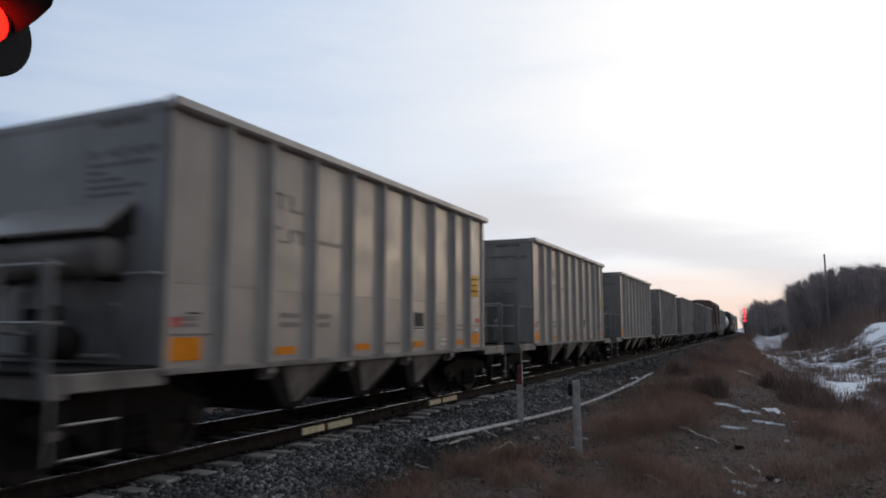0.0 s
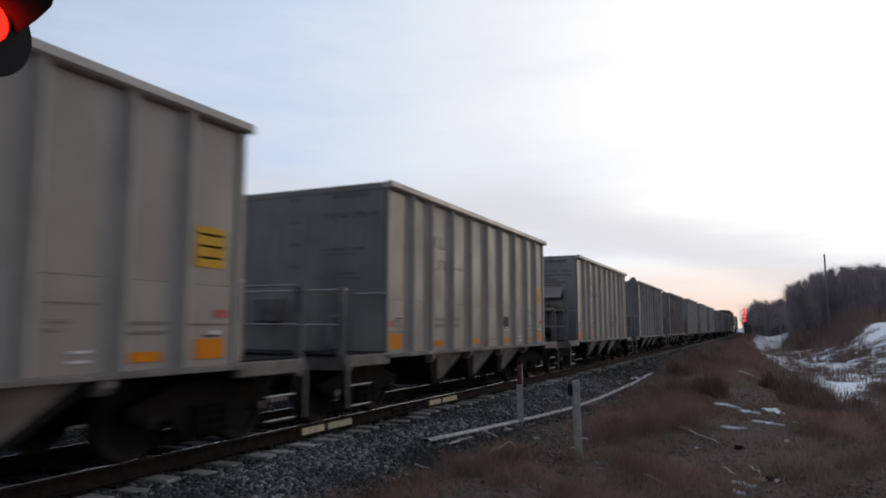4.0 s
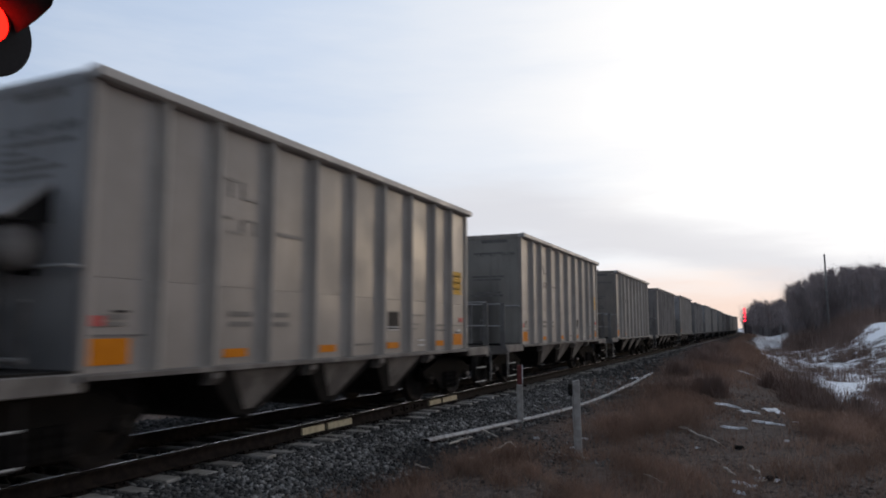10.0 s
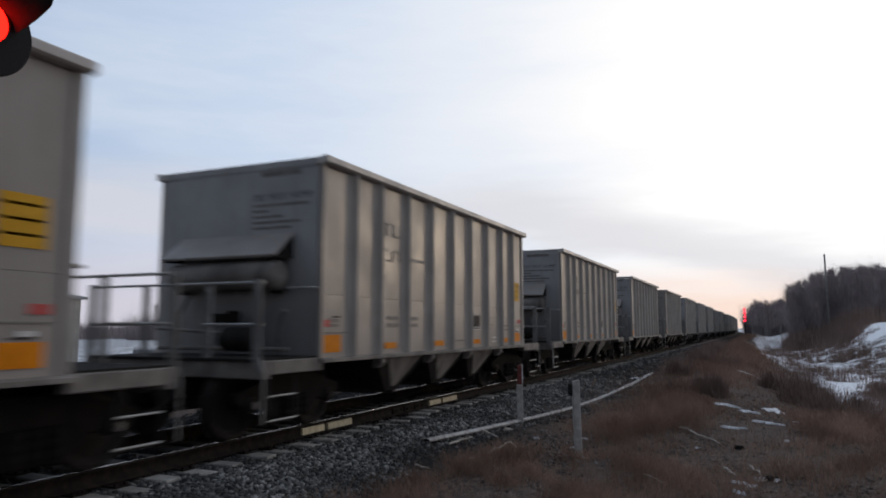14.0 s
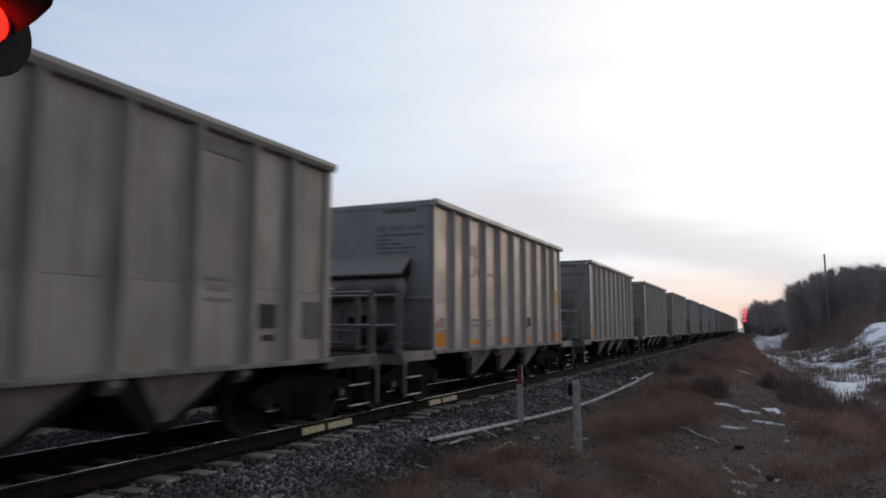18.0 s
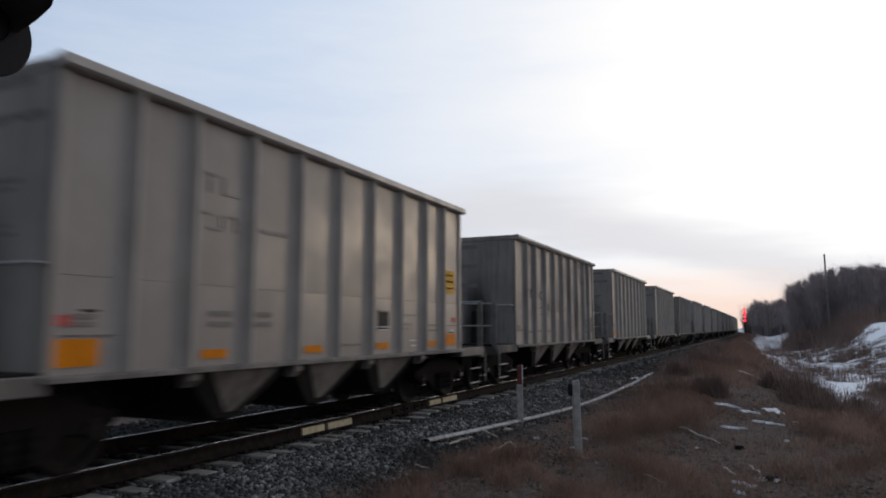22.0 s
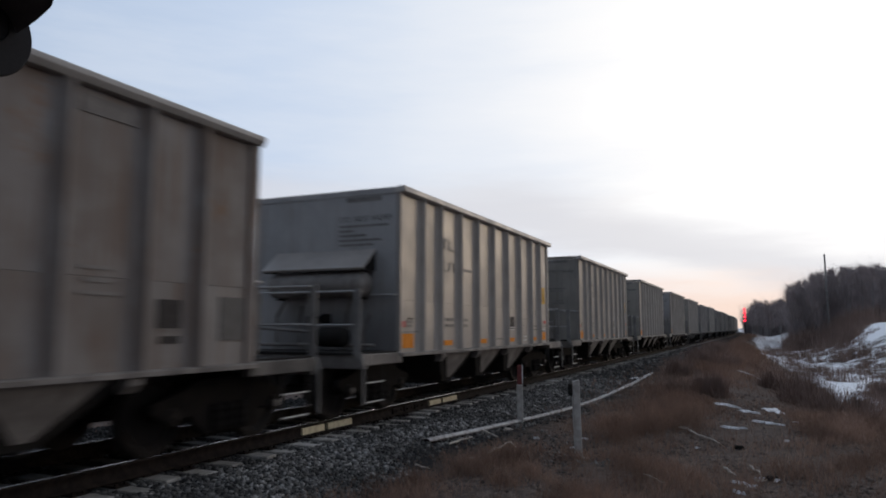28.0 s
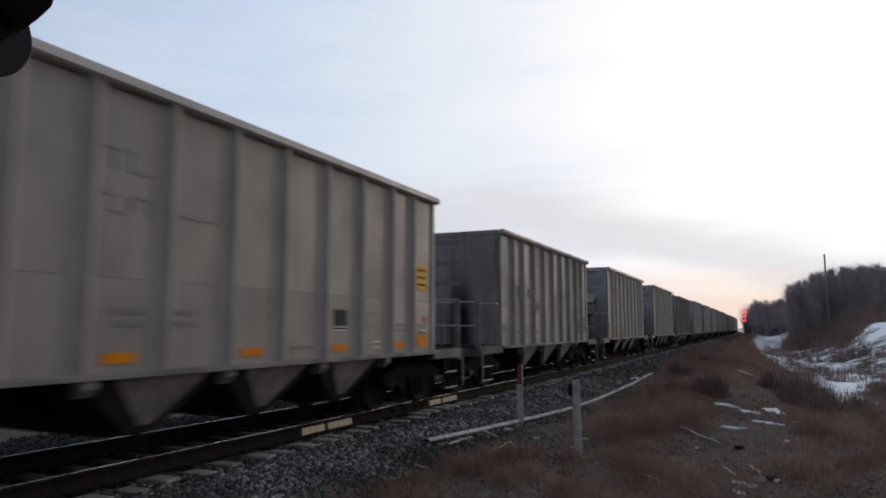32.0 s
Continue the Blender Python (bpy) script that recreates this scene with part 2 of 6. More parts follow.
def prism(bm, outline, a, b, axis):
    """A solid from a closed outline in the plane across axis (0: y,z  1: x,z  2: x,y), from a to b along it."""
    def at(p, q):
        return ((q, p[0], p[1]), (p[0], q, p[1]), (p[0], p[1], q))[axis]
    lo = [bm.verts.new(at(p, a)) for p in outline]
    hi = [bm.verts.new(at(p, b)) for p in outline]
    n = len(outline)
    bm.faces.new(lo[::-1]), bm.faces.new(hi)
    for i in range(n):
        bm.faces.new((lo[i], lo[(i + 1) % n], hi[(i + 1) % n], hi[i]))


def tube(bm, p, q, r, n=8, r2=None):
    """A round bar from p to q."""
    p, q = Vector(p), Vector(q)
    m = (q - p).to_track_quat("Z", "Y").to_matrix()
    r2 = r if r2 is None else r2
    rings = [[bm.verts.new(c + m @ Vector((rr * math.cos(a), rr * math.sin(a), 0))) for a in (2 * math.pi * i / n for i in range(n))]
             for c, rr in ((p, r), (q, r2))]
    bm.faces.new(rings[0][::-1]), bm.faces.new(rings[1])
    for i in range(n):
        bm.faces.new((rings[0][i], rings[0][(i + 1) % n], rings[1][(i + 1) % n], rings[1][i]))


def lathe(bm, profile, n, m):
    """Turns (radius, along) pairs about m's z axis, closed at both ends."""
    rings = [[bm.verts.new(m @ Vector((r * math.cos(a), r * math.sin(a), s))) for a in (2 * math.pi * i / n for i in range(n))] for r, s in profile]
    for u, w in zip(rings, rings[1:]):
        for i in range(n):
            bm.faces.new((u[i], u[(i + 1) % n], w[(i + 1) % n], w[i]))
    bm.faces.new(rings[0][::-1]), bm.faces.new(rings[-1])


def limb(bm, pts, radii, n=6):
    """One bent, tapering bar through the points."""
    rings = []
    for i, q in enumerate(pts):
        way = (pts[min(i + 1, len(pts) - 1)] - pts[max(i - 1, 0)]).to_track_quat("Z", "Y").to_matrix()
        rings.append([bm.verts.new(q + way @ Vector((radii[i] * math.cos(k * 2 * math.pi / n), radii[i] * math.sin(k * 2 * math.pi / n), 0))) for k in range(n)])
    for u, w in zip(rings, rings[1:]):
        for k in range(n):
            bm.faces.new((u[k], u[(k + 1) % n], w[(k + 1) % n], w[k]))
    bm.faces.new(rings[0][::-1]), bm.faces.new(rings[-1])


def mesh_of(name, bm, mat, smooth=False, bevel=0.0):
    if bevel:
        bmesh.ops.bevel(bm, geom=bm.edges[:], offset=bevel, segments=1, affect="EDGES", clamp_overlap=True)
    bmesh.ops.recalc_face_normals(bm, faces=bm.faces)
    me = bpy.data.meshes.new(name)
    bm.to_mesh(me)
    bm.free()
    me.materials.append(mat)
    if smooth:
        me.shade_smooth()
    return me


def part(name, bm, mat, parent=None, label="", smooth=False, bevel=0.0, m=None):
    ob = new(name, mesh_of(name, bm, mat, smooth, bevel) if isinstance(bm, bmesh.types.BMesh) else bm)
    if parent is not None:
        ob.parent = parent
    if m is not None:
        ob.matrix_basis = m
    return tagged(ob, label)


def thing(name, label, category, group="", m=None):
    ob = new(name)
    ob.empty_display_size = 0.3
    if m is not None:
        ob.matrix_basis = m
    return tagged(ob, label, category, group)


def raw(name, verts, faces, mat, smooth=False):
    """A mesh from arrays of vertices and of equal-sided faces."""
    me = bpy.data.meshes.new(name)
    verts, faces = np.asarray(verts, np.float32), np.asarray(faces, np.int32)
    k = faces.shape[1]
    me.vertices.add(len(verts)), me.loops.add(faces.size), me.polygons.add(len(faces))
    me.vertices.foreach_set("co", verts.ravel())
    me.loops.foreach_set("vertex_index", faces.ravel())
    me.polygons.foreach_set("loop_start", np.arange(0, faces.size, k, dtype=np.int32))
    me.update(calc_edges=True)
    me.validate()
    me.materials.append(mat)
    if smooth:
        me.shade_smooth()
    return me


def track_point(s):
    """Place and heading (radians to the west) of the track's centre line, s metres along it."""
    if s <= BEND:
        return TRACK_X, s, 0.0
    a = (s - BEND) / RADIUS
    return TRACK_X - RADIUS * (1 - math.cos(a)), BEND + RADIUS * math.sin(a), a


def on_track(s):
    x, y, a = track_point(s)
    return pose(x, y, 0, 0, 0, math.degrees(a))


# ---- ground ----
def smooth(a, b, v):
    t = np.clip((np.asarray(v, float) - a) / (b - a), 0, 1)
    return t * t * (3 - 2 * t)


def track_x(y):
    y = np.asarray(y, float)
    return TRACK_X - np.where(y > BEND, (y - BEND) ** 2 / (2 * RADIUS), 0.0)


def waves(x, y):
    return (np.sin(x * 0.9 + 1.3 * np.sin(y * 0.31)) * np.cos(y * 0.57 + 0.7 * np.sin(x * 0.43)) * 0.5
            + np.sin(x * 2.3 + y * 1.1) * np.cos(y * 1.9 - x * 0.6) * 0.25 + np.sin(x * 5.1 - y * 3.7) * np.cos(y * 4.3 + x * 2.2) * 0.12)


def ground_z(x, y):
    x, y = np.asarray(x, float), np.asarray(y, float)
    u = x - track_x(y)
    bed = -0.235 - 0.235 * smooth(1.75, 3.1, np.abs(u)) - 0.25 * smooth(2.6, 7.0, -u)
    rough = waves(x, y) * 0.055 * smooth(2.2, 4.0, np.abs(u))
    ditch = -0.75 * smooth(5.6, 10.5, u) * smooth(13, 26, y) - 0.10 * smooth(3.0, 5.0, u) * smooth(9, 14, y)
    hump = 0.42 * np.exp(-((u - 4.9) / 1.5) ** 2) * smooth(19, 34, y) * (1 - smooth(120, 200, y))
    bank = 3.4 * smooth(11, 20, u) * smooth(40, 78, y) * (1 - smooth(150, 400, y))
    return bed + rough + ditch + hump + bank


def ground_material():
    m = bpy.data.materials.new("winter_ground")
    m.use_nodes = True
    n = Nodes(m.node_tree)
    co = n.add("ShaderNodeTexCoord").outputs["Object"]
    sep = n.add("ShaderNodeSeparateXYZ", {0: co})
    x, y = sep.outputs[0], sep.outputs[1]
    past = n.math("MAXIMUM", n.math("SUBTRACT", y, BEND), 0.0)
    u = n.math("ADD", n.math("SUBTRACT", x, TRACK_X), n.math("DIVIDE", n.math("MULTIPLY", past, past), 2 * RADIUS))
    big, mid, tiny = n.noise(co, 0.35, 5.0), n.noise(co, 2.2, 5.0, 0.65), n.noise(co, 28.0, 4.0, 0.7)
    soil = n.mix(n.ramp(mid, 0.35, 0.65), (0.14, 0.108, 0.093), (0.185, 0.146, 0.128))
    soil = n.mix(n.ramp(big, 0.4, 0.62), soil, (0.155, 0.117, 0.10))
    soil = n.mix(n.ramp(n.noise(co, 7.0, 5.0, 0.7), 0.42, 0.60, 0.0, 0.65), soil, (0.052, 0.042, 0.037))
    soil = n.mix(n.ramp(tiny, 0.4, 0.7, 0.0, 0.6), soil, (0.035, 0.028, 0.024))
    grit = n.mix(n.ramp(tiny, 0.35, 0.65), (0.012, 0.0115, 0.012), (0.042, 0.041, 0.041))
    # dark grit reaches farther west, shade beneath the train put into the colour
    edge = n.math("ADD", n.math("SUBTRACT", n.math("ABSOLUTE", u), n.ramp(u, -2.0, -1.0, 2.2, 0.0)), n.math("MULTIPLY", n.math("SUBTRACT", mid, 0.5), 1.4))
    col = n.mix(n.ramp(edge, 2.7, 3.5), grit, soil)
    # old snow: lying in the ditch and on the fields, thin and broken near the track
    start = n.math("ADD", n.ramp(y, 24.0, 80.0, 8.6, 5.6), n.ramp(y, 80.0, 125.0, 0.0, -1.0))
    east = n.math("MULTIPLY", n.ramp(n.math("SUBTRACT", u, start), 0.0, 1.3), n.ramp(y, 14.0, 25.0))
    east = n.math("ADD", east, n.math("MULTIPLY", n.ramp(u, 12.0, 14.5, 0.0, -0.26), n.ramp(y, 34.0, 44.0)))
    west = n.ramp(u, -8.0, -13.0)
    far = n.ramp(y, 40.0, 70.0, 0.0, 0.25)
    want = n.math("ADD", n.math("MAXIMUM", east, west), n.math("MULTIPLY", far, n.ramp(u, 5.5, 8.0)), clamp=True)
    patch = n.math("ADD", n.math("MULTIPLY", n.noise(co, 0.7, 6.0, 0.7), 0.40), n.math("MULTIPLY", n.noise(co, 4.2, 5.0, 0.7), 0.60))
    limit = n.math("SUBTRACT", 0.76, n.math("MULTIPLY", want, 0.286))
    # a drift that has kept its cover, on the bank before the woods
    drift = n.math("MULTIPLY", n.math("MULTIPLY", n.ramp(u, 15.2, 16.2), n.ramp(u, 20.5, 22.5, 1.0, 0.0)), n.math("MULTIPLY", n.ramp(y, 70.0, 74.0), n.ramp(y, 92.0, 98.0, 1.0, 0.0)))
    limit = n.math("SUBTRACT", limit, n.math("MULTIPLY", drift, 0.17))
    # and another along the bottom of the ditch
    deep = n.math("SUBTRACT", u, n.math("MULTIPLY", n.math("SUBTRACT", y, 28.0), 0.075))
    pool = n.math("MULTIPLY", n.math("MULTIPLY", n.ramp(deep, 9.0, 9.7), n.ramp(deep, 10.3, 11.1, 1.0, 0.0)), n.math("MULTIPLY", n.ramp(y, 25.0, 28.0), n.ramp(y, 46.0, 54.0, 1.0, 0.0)))
    limit = n.math("SUBTRACT", limit, n.math("MULTIPLY", pool, 0.10))
    snowy = n.ramp(n.math("SUBTRACT", patch, limit), 0.0, 0.05)
    col = n.mix(snowy, col, n.mix(mid, (0.80, 0.81, 0.85), (0.94, 0.94, 0.95)))
    h = n.math("ADD", n.math("MULTIPLY", mid, 0.6), n.math("MULTIPLY", tiny, 0.5))
    bp = n.add("ShaderNodeBump", {"Strength": 0.8, "Distance": 0.08, "Height": h}).outputs[0]
    b = n.add("ShaderNodeBsdfPrincipled", {"Base Color": col, "Roughness": 0.97, "Normal": bp, "Specular IOR Level": 0.03})
    n.add("ShaderNodeOutputMaterial", {0: b.outputs[0]})
    return m


def spread(near, far, step, growth):
    out, v, d = [near], near, step
    while v < far:
        v += d
        d *= growth
        out.append(v)
    return out


def make_ground():
    xs = sorted({round(v, 3) for v in [-v for v in spread(9.5, 3000, 0.4, 1.12)] + list(np.arange(-9.4, 6.0, 0.14)) + spread(6.0, 3000, 0.25, 1.09)})
    ys = sorted({round(v, 3) for v in [-v for v in spread(4, 3000, 0.6, 1.2)] + list(np.arange(-3.5, 26, 0.16)) + spread(26.0, 4000, 0.25, 1.035)})
    gx, gy = np.meshgrid(xs, ys)
    gz = ground_z(gx, gy)
    n, k = len(xs), len(ys)
    i = np.arange(n * k).reshape(k, n)
    quads = np.stack([i[:-1, :-1], i[:-1, 1:], i[1:, 1:], i[1:, :-1]], -1).reshape(-1, 4)
    me = raw("ground", np.stack([gx, gy, gz], -1).reshape(-1, 3), quads, ground_material(), smooth=True)
    tagged(new("ground", me), "brown winter ground with old snow beside the track", "ground", kind="structure")


make_ground()


# ---- the track ----
def sweep(profile, offset, s0, s1, mat, name):
    """A closed profile of (across, up) carried along the track."""
    stops = sorted(set(np.arange(s0, BEND, 5.0).tolist() + np.arange(BEND, s1, 8.0).tolist() + [s1]))
    n, verts = len(profile), []
    for s in stops:
        x, y, a = track_point(s)
        verts += [(x + (offset + p) * math.cos(a), y + (offset + p) * math.sin(a), z) for p, z in profile]
    i = np.arange(len(stops) * n).reshape(len(stops), n)
    j = np.roll(i, -1, 1)
    return raw(name, verts, np.stack([i[:-1], j[:-1], j[1:], i[1:]], -1).reshape(-1, 4), mat)


RAIL_PROFILE = [(-0.075, -0.185), (0.075, -0.185), (0.075, -0.165), (0.012, -0.145), (0.009, -0.05), (0.036, -0.038), (0.037, -0.006),
                (0.03, -0.004), (-0.03, -0.004), (-0.037, -0.006), (-0.036, -0.038), (-0.009, -0.05), (-0.012, -0.145), (-0.075, -0.165)]
HEAD_PROFILE = [(-0.0152, -0.0035), (0.0152, -0.0035), (0.0148, 0.0), (-0.0148, 0.0)]


def make_track():
    bed = tagged(thing("railway_track", "single railway track of rusty rails on weathered ties", "track"), kind="structure")
    for side in (-0.755, 0.755):
        rail = part("rail", sweep(RAIL_PROFILE, side, -60, 820, RAIL, "rail"), None, bed, "rusty steel rail")
        part("rail_head", sweep(HEAD_PROFILE, side, -60, 820, RAILTOP, "rail_head"), None, rail, "polished running surface")
    # joint bars with pale yellow paint on the outer side of the near rail
    for y0, y1 in ((8.94, 9.52), (9.62, 10.33), (13.37, 13.93), (14.05, 14.8)):
        bm = bmesh.new()
        prism(bm, [(0.013, -0.148), (0.05, -0.150), (0.044, -0.055), (0.012, -0.05)], y0, y1, 1)
        part("joint_bar", bm, CREAM, bed, "cream painted joint bar", m=pose(TRACK_X + 0.755, 0, 0))
    for y0 in (11.8, 12.25, 12.7):
        bm = bmesh.new()
        prism(bm, [(0.013, -0.148), (0.05, -0.150), (0.044, -0.055), (0.012, -0.05)], y0, y0 + 0.4, 1)
        for k in (0.1, 0.3):
            tube(bm, (0.04, y0 + k, -0.1), (0.075, y0 + k, -0.1), 0.018, 6)
        part("joint_bar", bm, RAIL, bed, m=pose(TRACK_X + 0.755, 0, 0))
    rng = random.Random(4)
    shapes = []
    for k in range(6):
        bm = bmesh.new()
        v = box(bm, -1.3 + rng.uniform(-0.03, 0.03), 1.3 + rng.uniform(-0.03, 0.03), -0.112, 0.112, -0.36, -0.188)
        for q in v:
            q.co += Vector((rng.uniform(-0.02, 0.02), rng.uniform(-0.012, 0.012), rng.uniform(-0.008, 0.004)))
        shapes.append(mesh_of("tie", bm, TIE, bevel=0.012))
    bm = bmesh.new()
    box(bm, -0.13, 0.17, -0.095, 0.095, -0.188, -0.172)
    for q in ((-0.1, 0.06), (0.13, 0.06), (-0.1, -0.06), (0.13, -0.06)):
        box(bm, q[0] - 0.014, q[0] + 0.014, q[1] - 0.014, q[1] + 0.014, -0.172, -0.15)
    plate = mesh_of("tie_plate", bm, RAIL)
    for i in range(140):
        s = -4 + i * 0.5
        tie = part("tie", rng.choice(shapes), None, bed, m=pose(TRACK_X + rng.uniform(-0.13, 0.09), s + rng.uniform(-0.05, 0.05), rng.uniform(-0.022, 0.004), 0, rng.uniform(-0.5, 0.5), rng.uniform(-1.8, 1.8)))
        if s < 20:
            for side in (-0.755, 0.755):
                part("tie_plate", plate, None, tie, m=pose(side, 0, 0, 0, 0, 0 if side > 0 else 180))
    bm = bmesh.new()
    s = 66.0
    while s < 700:
        x, y, a = track_point(s)
        first = len(bm.verts)
        box(bm, -1.3, 1.3, -0.11, 0.11, -0.36, -0.19)
        bm.verts.ensure_lookup_table()
        mt = on_track(s)
        for q in bm.verts[first:]:
            q.co = mt @ q.co
        s += 0.6
    tagged(part("far_ties", bm, TIE, bed), kind="stuff")


CREAM = material("cream_joint_paint", ((0.541, 0.459, 0.295), (0.410, 0.336, 0.221)), 12.0, (0.6, 0.8), bump=0.2)
make_track()


def stones(name, count, area, size, label, seed, mat, where=None):
    """Loose crushed stones, uneven eight-cornered lumps, scattered on the ground inside area by a density function."""
    rng = np.random.default_rng(seed)
    x0, x1, y0, y1 = area
    cube = np.array([(-1, -1, -1), (1, -1, -1), (1, 1, -1), (-1, 1, -1), (-1, -1, 1), (1, -1, 1), (1, 1, 1), (-1, 1, 1)], float)
    quads = np.array([(3, 2, 1, 0), (4, 5, 6, 7), (0, 1, 5, 4), (1, 2, 6, 5), (2, 3, 7, 6), (3, 0, 4, 7)])
    px = rng.uniform(x0, x1, count)
    py = y0 + (y1 - y0) * rng.uniform(0, 1, count) ** 1.6
    # thinning out towards the edge of the shoulder
    u = np.abs(px - track_x(py))
    keep = rng.uniform(0, 1, count) < (where(px, py) if where else 1 - smooth(2.6, 3.4, u + 0.32 * (1 - smooth(12, 15, py)) + 0.5 * waves(px * 1.7, py * 1.7)))
    # the ties stay clear
    keep &= ~((u < 1.34) & (np.abs((py + 4.0 + 0.25) % 0.5 - 0.25) < 0.14))
    px, py = px[keep], py[keep]
    k = len(px)
    r = size * (0.4 + 1.15 * rng.uniform(0, 1, k) ** 2.2)
    v = cube[None] * rng.uniform(0.45, 1.0, (k, 8, 3)) * r[:, None, None]
    a, b = rng.uniform(0, 6.28, k), rng.uniform(-0.9, 0.9, k)
    ca, sa, cb, sb = np.cos(a)[:, None], np.sin(a)[:, None], np.cos(b)[:, None], np.sin(b)[:, None]
    y2, z2 = v[..., 1] * cb - v[..., 2] * sb, v[..., 1] * sb + v[..., 2] * cb
    x3, y3 = v[..., 0] * ca - y2 * sa, v[..., 0] * sa + y2 * ca
    pz = ground_z(px, py) + r * 0.15
    verts = np.stack([x3 + px[:, None], y3 + py[:, None], z2 + pz[:, None]], -1).reshape(-1, 3)
    faces = (np.arange(k)[:, None, None] * 8 + quads[None]).reshape(-1, 4)
    tagged(new(name, raw(name, verts, faces, mat)), label, "gravel", kind="stuff")


def island_material(name, colours, rough=0.9, skew=1.0, thin=0.0):
    m = bpy.data.materials.new(name)
    m.use_nodes = True
    n = Nodes(m.node_tree)
    r = n.add("ShaderNodeNewGeometry").outputs["Random Per Island"]
    co = n.add("ShaderNodeTexCoord").outputs["Object"]
    col = n.mix(n.math("POWER", r, skew), colours[0], colours[1])
    col = n.mix(n.ramp(n.noise(co, 25.0, 3.0), 0.4, 0.7, 0.0, 0.5), col, colours[2])
    col = n.mix(n.ramp(n.noise(co, 0.9, 4.0, 0.6), 0.40, 0.60, 0.0, 0.6), col, [c * 0.5 for c in colours[2]])
    b = n.add("ShaderNodeBsdfPrincipled", {"Base Color": col, "Roughness": rough, "Specular IOR Level": 0.3}).outputs[0]
    if thin:
        # dry blades let light through
        b = n.add("ShaderNodeMixShader", {0: thin, 1: b, 2: n.add("ShaderNodeBsdfTranslucent", {0: col}).outputs[0]}).outputs[0]
    n.add("ShaderNodeOutputMaterial", {0: b})
    return m


STONE_ISLAND = island_material("ballast_stones", ((0.032, 0.030, 0.029), (0.36, 0.345, 0.33), (0.040, 0.037, 0.035)), skew=2.5)
# ballast under and beyond the train: its shade is put into these near-black colours
SHADE_STONES = island_material("shade_darkened_stones", ((0.008, 0.0075, 0.0075), (0.045, 0.043, 0.041), (0.010, 0.0095, 0.009)), skew=3.0)
stones("ballast", 75000, (-6.4, -3.6, 3.2, 24), 0.0245, "dark grey crushed stone ballast beside the rail", 1, STONE_ISLAND)
stones("ballast", 9000, (-6.4, -3.6, 24, 75), 0.04, "dark grey crushed stone ballast beside the rail", 2, STONE_ISLAND)
stones("ballast", 12000, (-13.6, -9.8, 5.0, 34), 0.04, "dark ballast spilled beyond the track", 8, SHADE_STONES, lambda x, y: 1 - smooth(4.6, 6.2, np.abs(x + 7.17) + 0.6 * waves(x * 1.2, y * 1.2)))
stones("ballast", 9000, (-10.6, -7.95, 4.0, 40), 0.035, "dark ballast stones beyond the far rail", 6, SHADE_STONES)
stones("ballast", 6000, (-8.2, -6.45, 3.0, 40), 0.04, "dark grey crushed stone ballast between the rails", 3, SHADE_STONES)
CLODS = island_material("frozen_clods", ((0.075, 0.057, 0.048), (0.22, 0.172, 0.146), (0.075, 0.058, 0.049)), skew=1.6)
stones("clods", 26000, (-4.4, 3.6, 5.4, 24), 0.017, "frozen clods and grit on the bare strip", 4, CLODS, lambda x, y: 0.15 + 0.85 * smooth(0.0, 0.25, waves(x * 1.9, y * 1.9 + 4)))
stones("clods", 1500, (-4.4, 3.6, 5.4, 26), 0.027, "larger frozen clods on the bare strip", 7, CLODS, lambda x, y: 0.1 + 0.9 * smooth(0.0, 0.3, waves(x * 1.4 + 2, y * 1.4)))
stones("gravel", 5000, (-4.3, -1.6, 8.0, 15), 0.02, "dark gravel strewn round the posts", 5, STONE_ISLAND, lambda x, y: np.exp(-((x + 3.2) / 0.75) ** 2 - ((y - 11.3) / 1.3) ** 2))


# ---- the train ----
HALF, HW, RIM, SILL = 4.59, 1.60, 3.925, 1.005   # half length of the body, half width over the posts, rim, side sill
EDGES = (0.0, 0.86, 1.65, 2.62, 3.59, 4.56, 5.53, 6.50, 7.47, 8.26, 9.18)   # the side posts' places from the rear corner: narrower panels near both ends


def lettering(words, size, mat, name):
    """Words in the built-in font, lying in the x, y plane, as a thin mesh."""
    cu = bpy.data.curves.new(name, "FONT")
    cu.body, cu.size, cu.extrude, cu.align_x = words, size, 0.002, "CENTER"
    ob = bpy.data.objects.new(name, cu)
    scene.collection.objects.link(ob)
    me = bpy.data.meshes.new_from_object(ob.evaluated_get(bpy.context.evaluated_depsgraph_get()))
    bpy.data.objects.remove(ob)
    me.materials.clear()
    me.materials.append(mat)
    return me


def wheelset(parent, m):
    bm = bmesh.new()
    turn = pose(0, 0, 0, 0, 90, 0)
    lathe(bm, [(0.07, -1.06), (0.085, -0.9), (0.085, 0.9), (0.07, 1.06)], 10, turn)
    for side in (-1, 1):
        prof = [(0.14, 0.66), (0.30, 0.70), (0.40, 0.675), (0.485, 0.68), (0.482, 0.71), (0.458, 0.725), (0.452, 0.81), (0.40, 0.815), (0.34, 0.745), (0.15, 0.80)]
        lathe(bm, [(r, side * s) for r, s in prof], 24, turn)
        lathe(bm, [(0.10, side * 1.02), (0.115, side * 1.05), (0.10, side * 1.13), (0.03, side * 1.14)], 10, turn)
        for k in range(3):
            a = k * 2.094
            tube(bm, (side * 1.13, 0.06 * math.cos(a), 0.06 * math.sin(a)), (side * 1.16, 0.06 * math.cos(a), 0.06 * math.sin(a)), 0.02, 6)
    ob = part("wheelset", bm, WHEEL, parent, "dark steel wheels on an axle")
    ob.matrix_parent_inverse = m
    return ob


